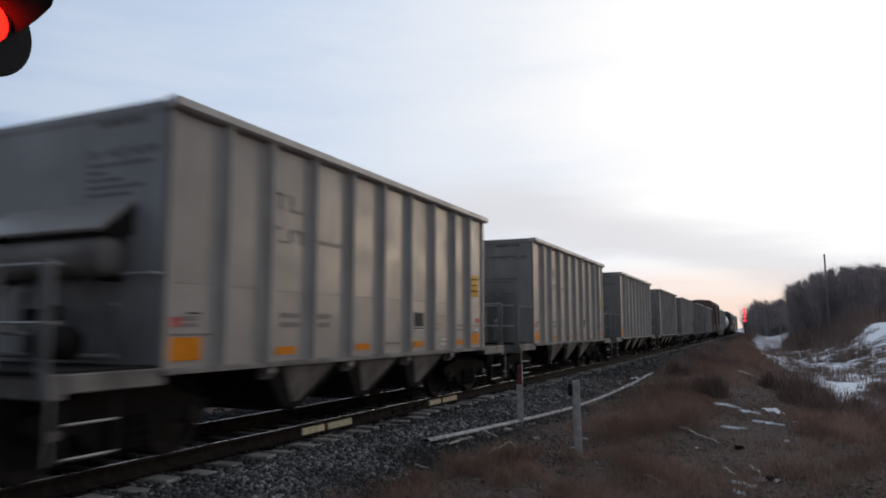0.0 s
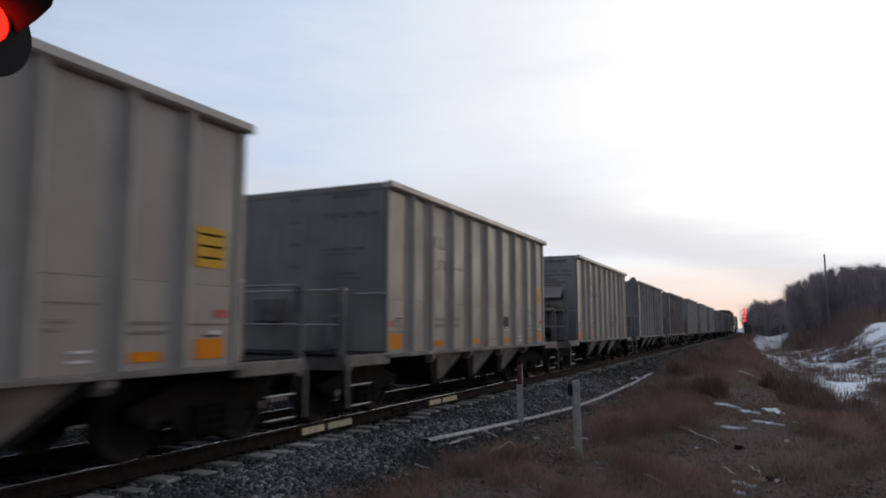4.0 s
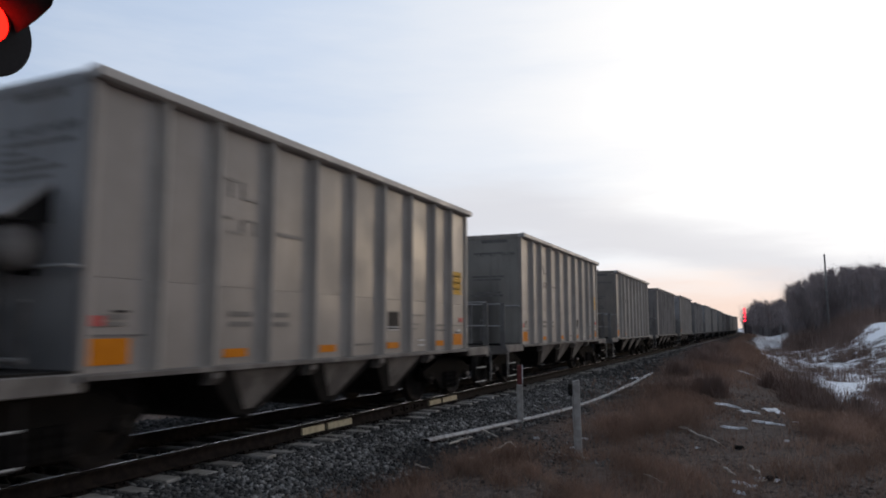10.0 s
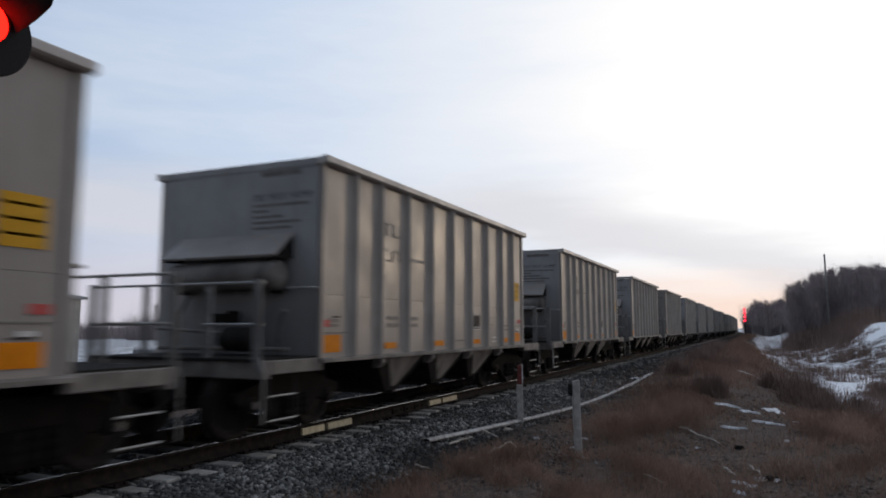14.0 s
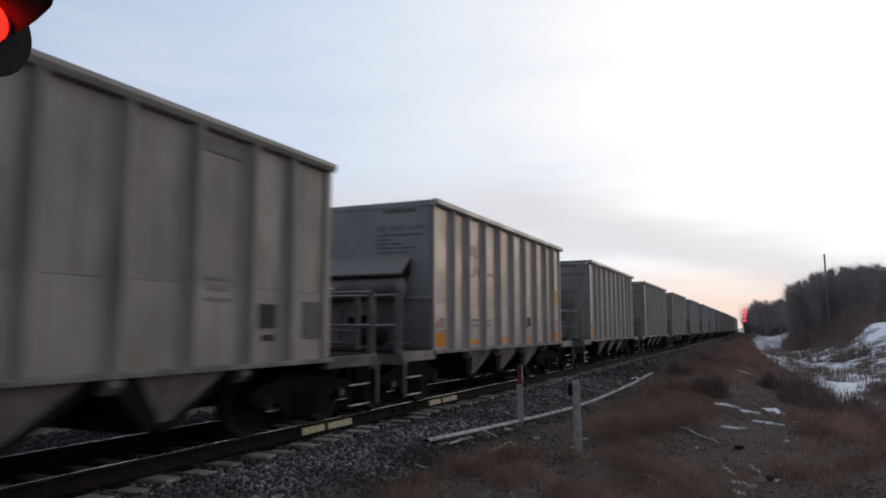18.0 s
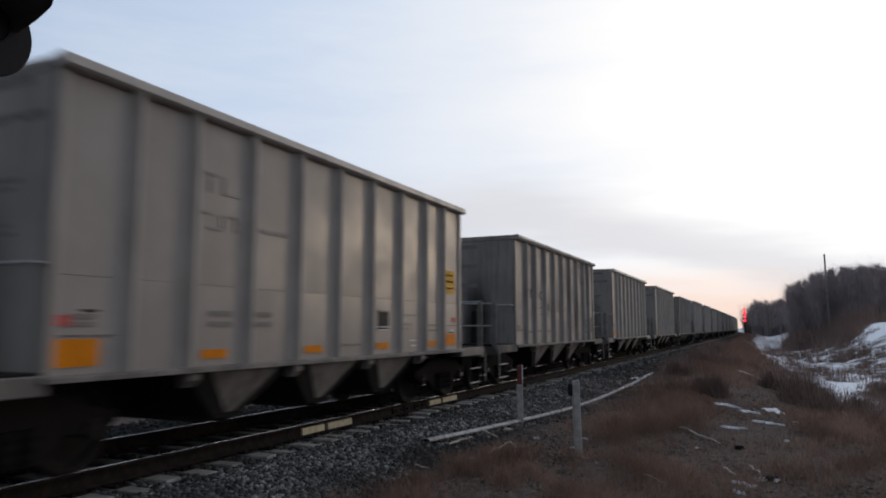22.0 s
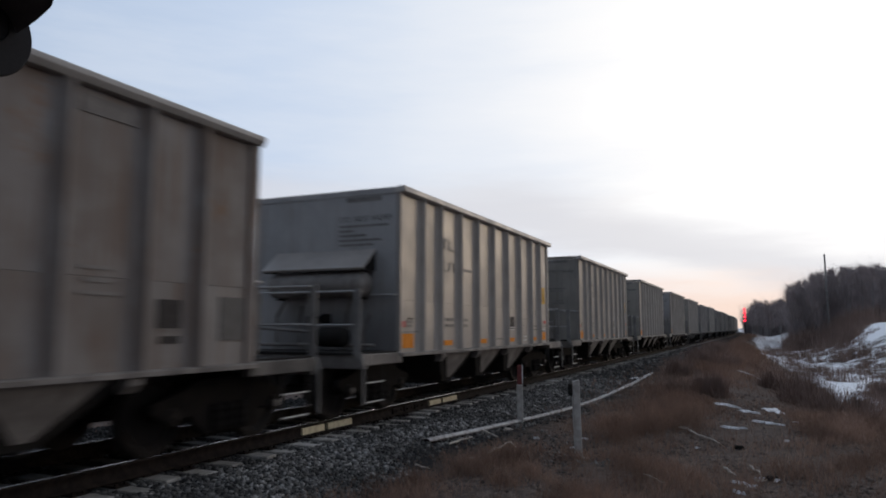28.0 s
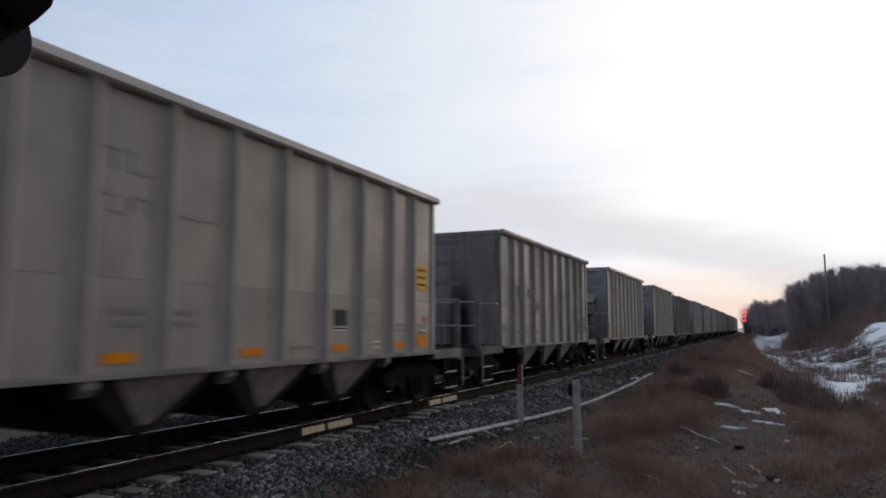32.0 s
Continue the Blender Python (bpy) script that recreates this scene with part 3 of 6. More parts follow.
def truck(car, y):
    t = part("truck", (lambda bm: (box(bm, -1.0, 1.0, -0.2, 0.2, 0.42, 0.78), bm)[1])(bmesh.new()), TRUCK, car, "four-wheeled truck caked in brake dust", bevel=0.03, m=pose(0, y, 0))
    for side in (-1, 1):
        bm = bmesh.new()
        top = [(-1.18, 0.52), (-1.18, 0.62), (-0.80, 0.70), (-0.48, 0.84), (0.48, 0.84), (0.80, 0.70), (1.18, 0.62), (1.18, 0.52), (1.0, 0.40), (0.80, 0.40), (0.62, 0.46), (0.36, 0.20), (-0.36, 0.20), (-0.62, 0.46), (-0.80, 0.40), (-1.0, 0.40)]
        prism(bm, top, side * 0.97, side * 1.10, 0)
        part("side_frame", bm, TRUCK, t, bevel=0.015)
        bm = bmesh.new()
        for k in (-0.2, 0.0, 0.2):
            lathe(bm, [(0.07, 0.24), (0.085, 0.29), (0.07, 0.34), (0.085, 0.39), (0.07, 0.44), (0.085, 0.49), (0.07, 0.55)], 8, pose(side * 1.13, k, 0))
        if side > 0:
            part("spring_nest", bm, TRUCK, t)
        else:
            bm.free()
    bm = bmesh.new()
    k = 0.89 if y > 0 else -0.89
    lathe(bm, [(0.02, 1.165), (0.052, 1.165), (0.045, 1.185), (0.02, 1.19)], 14, Matrix.Translation((0, k, 0.458)) @ pose(0, 0, 0, 0, 90, 0))
    part("bearing_cap", bm, DIRTY, t, "dusty steel bearing cap")
    for k in (-0.89, 0.89):
        wheelset(t, pose(0, k, 0.458))
    return t


def railing(car, e, mat):
    """The end platform at the end e (+1 or -1) with its sill, railing, stirrup steps and coupler."""
    bm = bmesh.new()
    box(bm, -1.50, 1.50, e * (HALF - 0.01), e * 5.86, 1.03, 1.07)
    part("platform_deck", bm, UNDER, car, "grimy walkway grating")
    bm = bmesh.new()
    box(bm, -1.56, 1.56, e * 5.70, e * 5.84, 0.82, 1.05)
    part("end_sill", bm, GRIMY if mat in (DULL, RUSTY) else DIRTY, car, bevel=0.012)
    for side in (-1, 1):
        bm = bmesh.new()
        box(bm, side * 1.44, side * 1.57, e * (HALF - 0.03), e * 5.695, 0.87, 1.045)
        part("side_sill_end", bm, GRIMY if mat in (DULL, RUSTY) else DIRTY, car, bevel=0.012)
        bm = bmesh.new()
        box(bm, side * 0.51, side * 0.61, e * 5.71, e * 5.76, 1.06, 2.04)
        part("railing_post", bm, RAILPOST, car, bevel=0.008)
        bm = bmesh.new()
        prism(bm, [(side * 1.40, 2.06), (side * 1.40, 1.06), (side * 1.575, 0.86), (side * 1.575, 0.28), (side * 1.60, 0.28), (side * 1.60, 0.90), (side * 1.52, 1.08), (side * 1.52, 2.06)], e * 5.845, e * 5.875, 1)
        part("railing_post", bm, RAILPOST, car, "flat steel post running down past the sill", bevel=0.006)
        if side < 0:
            continue
        bm = bmesh.new()
        for z in (0.30, 0.60):
            tube(bm, (side * 1.53, e * 5.12, z), (side * 1.53, e * 5.68, z), 0.013, 6)
        step = part("stirrup_step", bm, RAILING, car, "worn bright steel rungs")
        bm = bmesh.new()
        prism(bm, [(e * 5.10, 0.84), (e * 5.10, 0.27), (e * 5.70, 0.27), (e * 5.70, 0.84), (e * 5.665, 0.84), (e * 5.665, 0.29), (e * 5.135, 0.29), (e * 5.135, 0.84)], side * 1.512, side * 1.528, 0)
        part("step_hanger", bm, UNDER, step)
        bm = bmesh.new()
        tube(bm, (side * 1.47, e * HALF, 2.02), (side * 1.47, e * 4.72, 2.02), 0.02, 6)
        tube(bm, (side * 1.47, e * 4.72, 2.02), (side * 1.02, e * 4.72, 2.02), 0.02, 6)
        tube(bm, (side * 1.02, e * 4.72, 2.02), (side * 1.02, e * HALF, 2.02), 0.014, 6)
        part("grab_iron", bm, RAILING, car)
    for z, a, b in ((2.03, -1.48, 1.48), (1.50, 0.54, 1.48), (1.50, -1.48, -0.54)):
        bm = bmesh.new()
        tube(bm, (a, e * 5.78, z), (b, e * 5.78, z), 0.019, 6)
        part("railing_bar", bm, RAILING, car)
    bm = bmesh.new()
    box(bm, -0.09, 0.09, e * 5.9, e * 6.27, 0.72, 0.90)
    prism(bm, [(-0.16, e * 6.25), (0.16, e * 6.25), (0.17, e * 6.42), (0.05, e * 6.50), (-0.02, e * 6.40), (-0.10, e * 6.50), (-0.18, e * 6.44)], 0.66, 0.96, 2)
    part("coupler", bm, TRUCK, car, "cast steel knuckle coupler")
    bm = bmesh.new()
    limb(bm, [Vector((0.30 - 0.04 * k, e * (5.9 + 0.10 * k), 0.70 - 0.30 * math.sin(k / 6 * 2.2))) for k in range(7)], [0.024] * 7)
    part("air_hose", bm, UNDER, car)


def hooded_end(car, e, mat):
    """The end with the sloping hood over the big air reservoirs."""
    bm = bmesh.new()
    prism(bm, [(e * 4.60, 2.84), (e * 4.60, 2.80), (e * 5.03, 2.44), (e * 5.05, 2.48)], -1.06, 1.06, 0)
    part("hood", bm, mat, car, "sloping sheet hood", bevel=0.006)
    # near-black brackets, painted as the shaded gap beneath the hood
    for side in (-1, 1):
        bm = bmesh.new()
        prism(bm, [(e * 4.60, 2.79), (e * 4.60, 2.45), (e * 4.66, 2.45), (e * 5.02, 2.43)], side * 1.02, side * 1.05, 0)
        part("hood_bracket", bm, UNDER, car)
    bm = bmesh.new()
    lathe(bm, [(0.02, -1.02), (0.15, -1.0), (0.215, -0.93), (0.22, 0.93), (0.15, 1.0), (0.02, 1.02)], 18, pose(0.04, e * 4.84, 2.20, 0, 90, 0))
    # dirty paint that also carries the hood's shade on the reservoir
    part("air_reservoir", bm, DIRTY, car, "dirty air reservoir, darkened for the shade of the hood", smooth=True)
    bm = bmesh.new()
    lathe(bm, [(0.02, -0.30), (0.13, -0.28), (0.17, -0.22), (0.17, 0.22), (0.13, 0.28), (0.02, 0.30)], 16, pose(0.45, e * 5.0, 1.30, 0, 90, 0))
    part("brake_cylinder", bm, UNDER, car, smooth=True)
    bm = bmesh.new()
    box(bm, -0.12, 0.15, e * 4.75, e * 5.0, 1.5, 1.66)
    box(bm, 0.15, 0.30, e * 4.80, e * 4.95, 1.53, 1.70)
    part("control_valve", bm, TRUCK, car, bevel=0.02)
    bm = bmesh.new()
    for a, b, c in ((-0.95, -0.6, 1.9), (-0.45, -0.3, 1.75), (0.55, 0.75, 1.95), (0.9, 1.1, 1.6)):
        limb(bm, [Vector((a, e * 4.7, 1.08)), Vector((a, e * 4.72, c - 0.25)), Vector(((a + b) / 2, e * 4.78, c - 0.05)), Vector((b, e * 4.84, c + 0.1))], [0.028] * 4)
    tube(bm, (-1.2, e * 4.9, 1.16), (1.2, e * 4.9, 1.16), 0.03, 8)
    tube(bm, (-1.0, e * 5.1, 1.45), (0.2, e * 5.05, 1.38), 0.025, 8)
    part("brake_piping", bm, DIRTY, car)
    for x in (-0.85, 0.85):
        bm = bmesh.new()
        box(bm, x - 0.05, x + 0.05, e * 4.61, e * 4.80, 1.95, 2.06)
        part("reservoir_bracket", bm, UNDER, car)


def plain_end(car, e, mat, style, heap):
    """The end with a hand brake, a ladder and a chute."""
    bm = bmesh.new()
    prism(bm, [(e * HALF, 1.95 if style == "B" else 1.7), (e * HALF, 1.10), (e * 4.74, 1.10), (e * 4.70, 1.88 if style == "B" else 1.64)], 0.42, 0.62, 0)
    part("brake_chain_guard", bm, UNDER if style == "B" or heap else DIRTY, car, bevel=0.01)
    bm = bmesh.new()
    for k in range(14 if style == "B" else 0):
        a, b = 2 * math.pi * k / 14, 2 * math.pi * (k + 1) / 14
        tube(bm, (-0.75 + 0.27 * math.cos(a), e * 5.0, 1.75 + 0.27 * math.sin(a)), (-0.75 + 0.27 * math.cos(b), e * 5.0, 1.75 + 0.27 * math.sin(b)), 0.016, 6)
    for k in range(4 if style == "B" else 0):
        a = math.pi * k / 4 + 0.3
        tube(bm, (-0.75 + 0.27 * math.cos(a), e * 5.0, 1.75 + 0.27 * math.sin(a)), (-0.75 - 0.27 * math.cos(a), e * 5.0, 1.75 - 0.27 * math.sin(a)), 0.012, 6)
    if style == "B":
        part("brake_wheel", bm, UNDER, car)
    else:
        bm.free()
    bm = bmesh.new()
    box(bm, -0.95, -0.55, e * HALF, e * 4.95, 1.55, 1.98)
    part("brake_housing", bm, DIRTY if style == "A" else GRIMY, car, bevel=0.03)


def lumps(x, y, heap, style):
    """Height of the stone above its even level: small heaps where the loader stopped, some against the rim."""
    first = ((0.45, -4.05, 0.60, 0.40), (1.0, -3.6, 0.42, 0.35)) if style == "A" else ((1.22, -3.95, 0.60, 0.26), (0.72, -4.2, 0.50, 0.30))
    spots = first + ((1.15, -1.2, 0.45, 0.5), (0.9, 2.1, 0.5, 0.6), (-0.6, 0.5, 0.7, 0.9))
    return heap * sum(h * math.exp(-((x - a) ** 2 + (y - b) ** 2) / r ** 2) for a, b, h, r in spots)


def edge(k):
    """Place of side post k along the car."""
    return -HALF + EDGES[k] * HALF / 4.59


def cell(k):
    """Middle of the side panel k."""
    return (edge(k) + edge(k + 1)) / 2


def bulged_sheet(wide, z0, z1, mat):
    """A side sheet, slightly bulged by the load."""
    bm = bmesh.new()
    n = 6
    grid = [[bm.verts.new((0.004 * math.sin(math.pi * i / n) * min(1.0, 4 * j / n, 4 * (n - j) / n), (i / n - 0.5) * wide, z0 + (z1 - z0) * j / n)) for j in range(n + 1)] for i in range(n + 1)]
    for i in range(n):
        for j in range(n):
            bm.faces.new((grid[i][j], grid[i + 1][j], grid[i + 1][j + 1], grid[i][j + 1]))
    back = bmesh.ops.extrude_face_region(bm, geom=bm.faces[:])
    for v in back["geom"]:
        if isinstance(v, bmesh.types.BMVert):
            v.co.x = -0.03
    bm.normal_update()
    for q in bm.edges:
        q.smooth = q.calc_face_angle(0.0) < 0.5
    return mesh_of("side_panel", bm, mat, smooth=True)


def hopper_car(mat, near, style, heap, label):
    """An open-top hopper car standing on its wheels, near: H or P, the equipment at its rear (-y) end."""
    global HALF
    HALF = 4.59 if style == "A" else 4.49   # the dull cars have a slightly shorter body
    car = thing("hopper_car", label, "freight car", "hopper cars of the train")
    inner = HW - 0.10
    TOP = RIM if style == "A" else RIM - 0.10
    # side sheets: upper and lower panel between the posts of the near side; the far side in one sheet
    for z0, z1 in ((SILL + 0.03, 1.932), (1.936, TOP - 0.10)):
        sheets = {}
        for k in range(10):
            wide = round(edge(k + 1) - edge(k) - 0.02, 3)
            if wide not in sheets:
                sheets[wide] = bulged_sheet(wide, z0, z1, mat)
            part("side_panel", sheets[wide], None, car, m=pose(inner, cell(k), 0))
    bm = bmesh.new()
    wall = [(-inner + 0.03, HALF - 0.01), (-inner + 0.03, -HALF + 0.01)]
    for k in range(11):
        y = max(min(edge(k), HALF - 0.075), -HALF + 0.075)
        wall += [(-inner, y - 0.062), (-HW, y - 0.04), (-HW, y + 0.04), (-inner, y + 0.062)]
    prism(bm, wall, SILL + 0.03, TOP - 0.115, 2)
    part("side_wall", bm, mat, car)
    # side posts, a hat section, wider at the foot
    bm = bmesh.new()
    prism(bm, [(-0.002, -0.15), (-0.002, 0.055), (0.10, 0.03), (0.115, -0.004), (0.112, -0.02), (0.085, -0.045), (0.03, -0.07), (0.008, -0.10)], SILL + 0.03, TOP - 0.115, 2)
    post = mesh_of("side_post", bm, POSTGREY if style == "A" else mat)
    bm = bmesh.new()
    prism(bm, [(-0.002, -0.075), (-0.002, 0.02), (0.03, 0.015), (0.045, -0.02), (0.045, -0.075)], SILL + 0.03, TOP - 0.115, 2)
    corner = mesh_of("corner_post", bm, mat)
    bm = bmesh.new()
    lip = 0.075 if style == "A" else 0.12
    prism(bm, [(-0.002, lip), (0.045, lip), (0.045, 0.02), (0.03, -0.015), (-0.002, -0.02)], SILL + 0.03, TOP - 0.115, 2)
    bmesh.ops.recalc_face_normals(bm, faces=bm.faces)
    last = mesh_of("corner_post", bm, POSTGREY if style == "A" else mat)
    for k in range(11):
        y = edge(k)
        y = max(min(y, HALF - 0.075), -HALF + 0.075)
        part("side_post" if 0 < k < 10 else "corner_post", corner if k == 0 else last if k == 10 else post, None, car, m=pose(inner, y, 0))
    for side in (-1, 1):
        bm = bmesh.new()
        prism(bm, [(side * 1.46, TOP - 0.02), (side * 1.46, TOP - 0.12), (side * 1.60, TOP - 0.12), (side * 1.64, TOP - (0.10 if style == "A" else 0.065)), (side * 1.64, TOP - 0.015), (side * 1.62, TOP)], -HALF - 0.05, HALF + 0.05, 1)
        part("top_chord", bm, RIMPAINT if style == "A" else RIM_B, car, "pale rolled steel rim", bevel=0.006)
        bm = bmesh.new()
        prism(bm, [(side * 1.40, SILL + 0.03), (side * 1.40, SILL - 0.04), (side * 1.62, SILL - 0.03), (side * 1.62, SILL + 0.014), (side * 1.605, SILL + 0.022), (side * 1.60, SILL + 0.03)], -HALF - 0.04, HALF + 0.04, 1)
        part("side_sill", bm, DIRTY, car, "dirty lip along the foot of the side")
        for k in (-2.86, -1.0, 0.9, 2.74) if side > 0 else ():
            bm = bmesh.new()
            prism(bm, [(side * 1.42, SILL - 0.04), (side * 1.42, SILL - 0.19), (side * 1.50, SILL - 0.19), (side * 1.59, SILL - 0.11), (side * 1.59, SILL - 0.04)], k - 0.085, k + 0.085, 1)
            part("sill_bracket", bm, DIRTY, car, "dirty bracket under the side sill", bevel=0.008)
    for e in (-1, 1):
        bm = bmesh.new()
        box(bm, -inner + 0.031, inner - 0.031, e * (HALF - 0.05), e * (HALF + 0.008), SILL + 0.03, TOP - 0.13)
        box(bm, -inner + 0.03, inner - 0.03, e * (HALF - 0.04), e * (HALF + 0.018), TOP - 0.125, TOP - 0.012)
        part("end_wall", bm, DULL_END if style == "B" else HOOD_END if near == "H" else PALE_END if heap else DUSTY_END if mat is PALE_B else CLEAN_END, car, "end sheet streaked with dirt", bevel=0.004)
        railing(car, e, mat)
        if near == "H" and e < 0:
            hooded_end(car, e, mat)
        else:
            plain_end(car, e, mat, style, heap)
        truck(car, e * 4.60)
    # three pairs of outlet hoppers
    for k in (-1.93, -0.05, 1.83):
        bm = bmesh.new()
        lo, hi = [], []
        for x, y in ((-1, -1), (1, -1), (1, 1), (-1, 1)):
            hi.append(bm.verts.new((x * 1.46, k + y * 0.93, SILL - 0.035)))
            lo.append(bm.verts.new((x * 1.20, k + y * 0.17, 0.38)))
        for i in range(4):
            bm.faces.new((lo[i], lo[(i + 1) % 4], hi[(i + 1) % 4], hi[i]))
        bm.faces.new(lo[::-1]), bm.faces.new(hi)
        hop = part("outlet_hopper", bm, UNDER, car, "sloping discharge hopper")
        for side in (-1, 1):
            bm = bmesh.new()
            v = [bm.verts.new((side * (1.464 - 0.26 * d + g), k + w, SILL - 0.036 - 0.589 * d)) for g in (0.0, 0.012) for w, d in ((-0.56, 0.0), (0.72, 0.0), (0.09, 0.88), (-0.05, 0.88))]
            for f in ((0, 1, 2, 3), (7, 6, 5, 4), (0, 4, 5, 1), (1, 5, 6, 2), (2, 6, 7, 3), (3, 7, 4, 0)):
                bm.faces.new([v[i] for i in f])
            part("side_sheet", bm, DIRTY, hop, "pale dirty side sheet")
        # darker than the side sheets: shade between the hoppers put into their colour
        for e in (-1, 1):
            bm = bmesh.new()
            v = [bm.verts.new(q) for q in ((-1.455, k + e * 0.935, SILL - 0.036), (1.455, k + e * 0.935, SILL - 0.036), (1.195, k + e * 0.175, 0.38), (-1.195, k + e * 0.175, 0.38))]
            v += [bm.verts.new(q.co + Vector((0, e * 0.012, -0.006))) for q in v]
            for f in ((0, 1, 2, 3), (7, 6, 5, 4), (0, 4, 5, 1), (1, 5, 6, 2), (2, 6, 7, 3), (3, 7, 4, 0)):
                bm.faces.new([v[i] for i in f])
            part("slope_sheet", bm, UNDER, hop, "slope sheet near-black with grime and painted shade")
        bm = bmesh.new()
        box(bm, -1.02, 1.02, k - 0.22, k + 0.22, 0.33, 0.405)
        tube(bm, (0.9, k + 0.02, 0.36), (1.25, k + 0.02, 0.36), 0.035, 8)
        part("discharge_gate", bm, UNDER, hop)
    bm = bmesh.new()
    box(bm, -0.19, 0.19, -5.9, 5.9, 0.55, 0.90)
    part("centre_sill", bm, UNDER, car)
    # the load: crushed stone, heaped in some cars
    bm = bmesh.new()
    nx, ny = 20, 60
    rng = random.Random(style + near + str(heap))
    g = [[bm.verts.new((-1.45 + 2.9 * i / nx, -HALF + 0.09 + 2 * (HALF - 0.09) * j / ny,
                        TOP - 0.35 + lumps(-1.45 + 2.9 * i / nx, -HALF + 0.09 + 2 * (HALF - 0.09) * j / ny, heap, style) + rng.uniform(-0.06, 0.06)))
          for j in range(ny + 1)] for i in range(nx + 1)]
    for i in range(nx):
        for j in range(ny):
            bm.faces.new((g[i][j], g[i + 1][j], g[i + 1][j + 1], g[i][j + 1]))
    bmesh.ops.recalc_face_normals(bm, faces=bm.faces)
    part("load", bm, LOAD, car, "crushed stone load")
    markings(car, style, near)
    return car


def mark(car, mat, y, z, w, h, name="marking", label="", raised=0.003, end=0):
    """A painted rectangle on the near side, or on the rear end."""
    bm = bmesh.new()
    if end:
        box(bm, y - w / 2, y + w / 2, -HALF - 0.012, -HALF - 0.0082, z - h / 2, z + h / 2)
    else:
        box(bm, HW - 0.105, HW - 0.084, y - w / 2, y + w / 2, z - h / 2, z + h / 2)
    return part(name, bm, mat, car, label)


def bars(car, mat, y, z, w, h, n, end=0):
    """Stencilled characters that cannot be read: n plain bars side by side, or one bar for a whole small line."""
    if n > 4:
        mark(car, mat, y, z, w, h, "stencilled_line", end=end)
        return
    step = w / n
    for i in range(n):
        mark(car, mat, y - w / 2 + (i + 0.4) * step, z, step * (0.72 if n > 1 else 1.0), h, "stencilled_character", end=end)


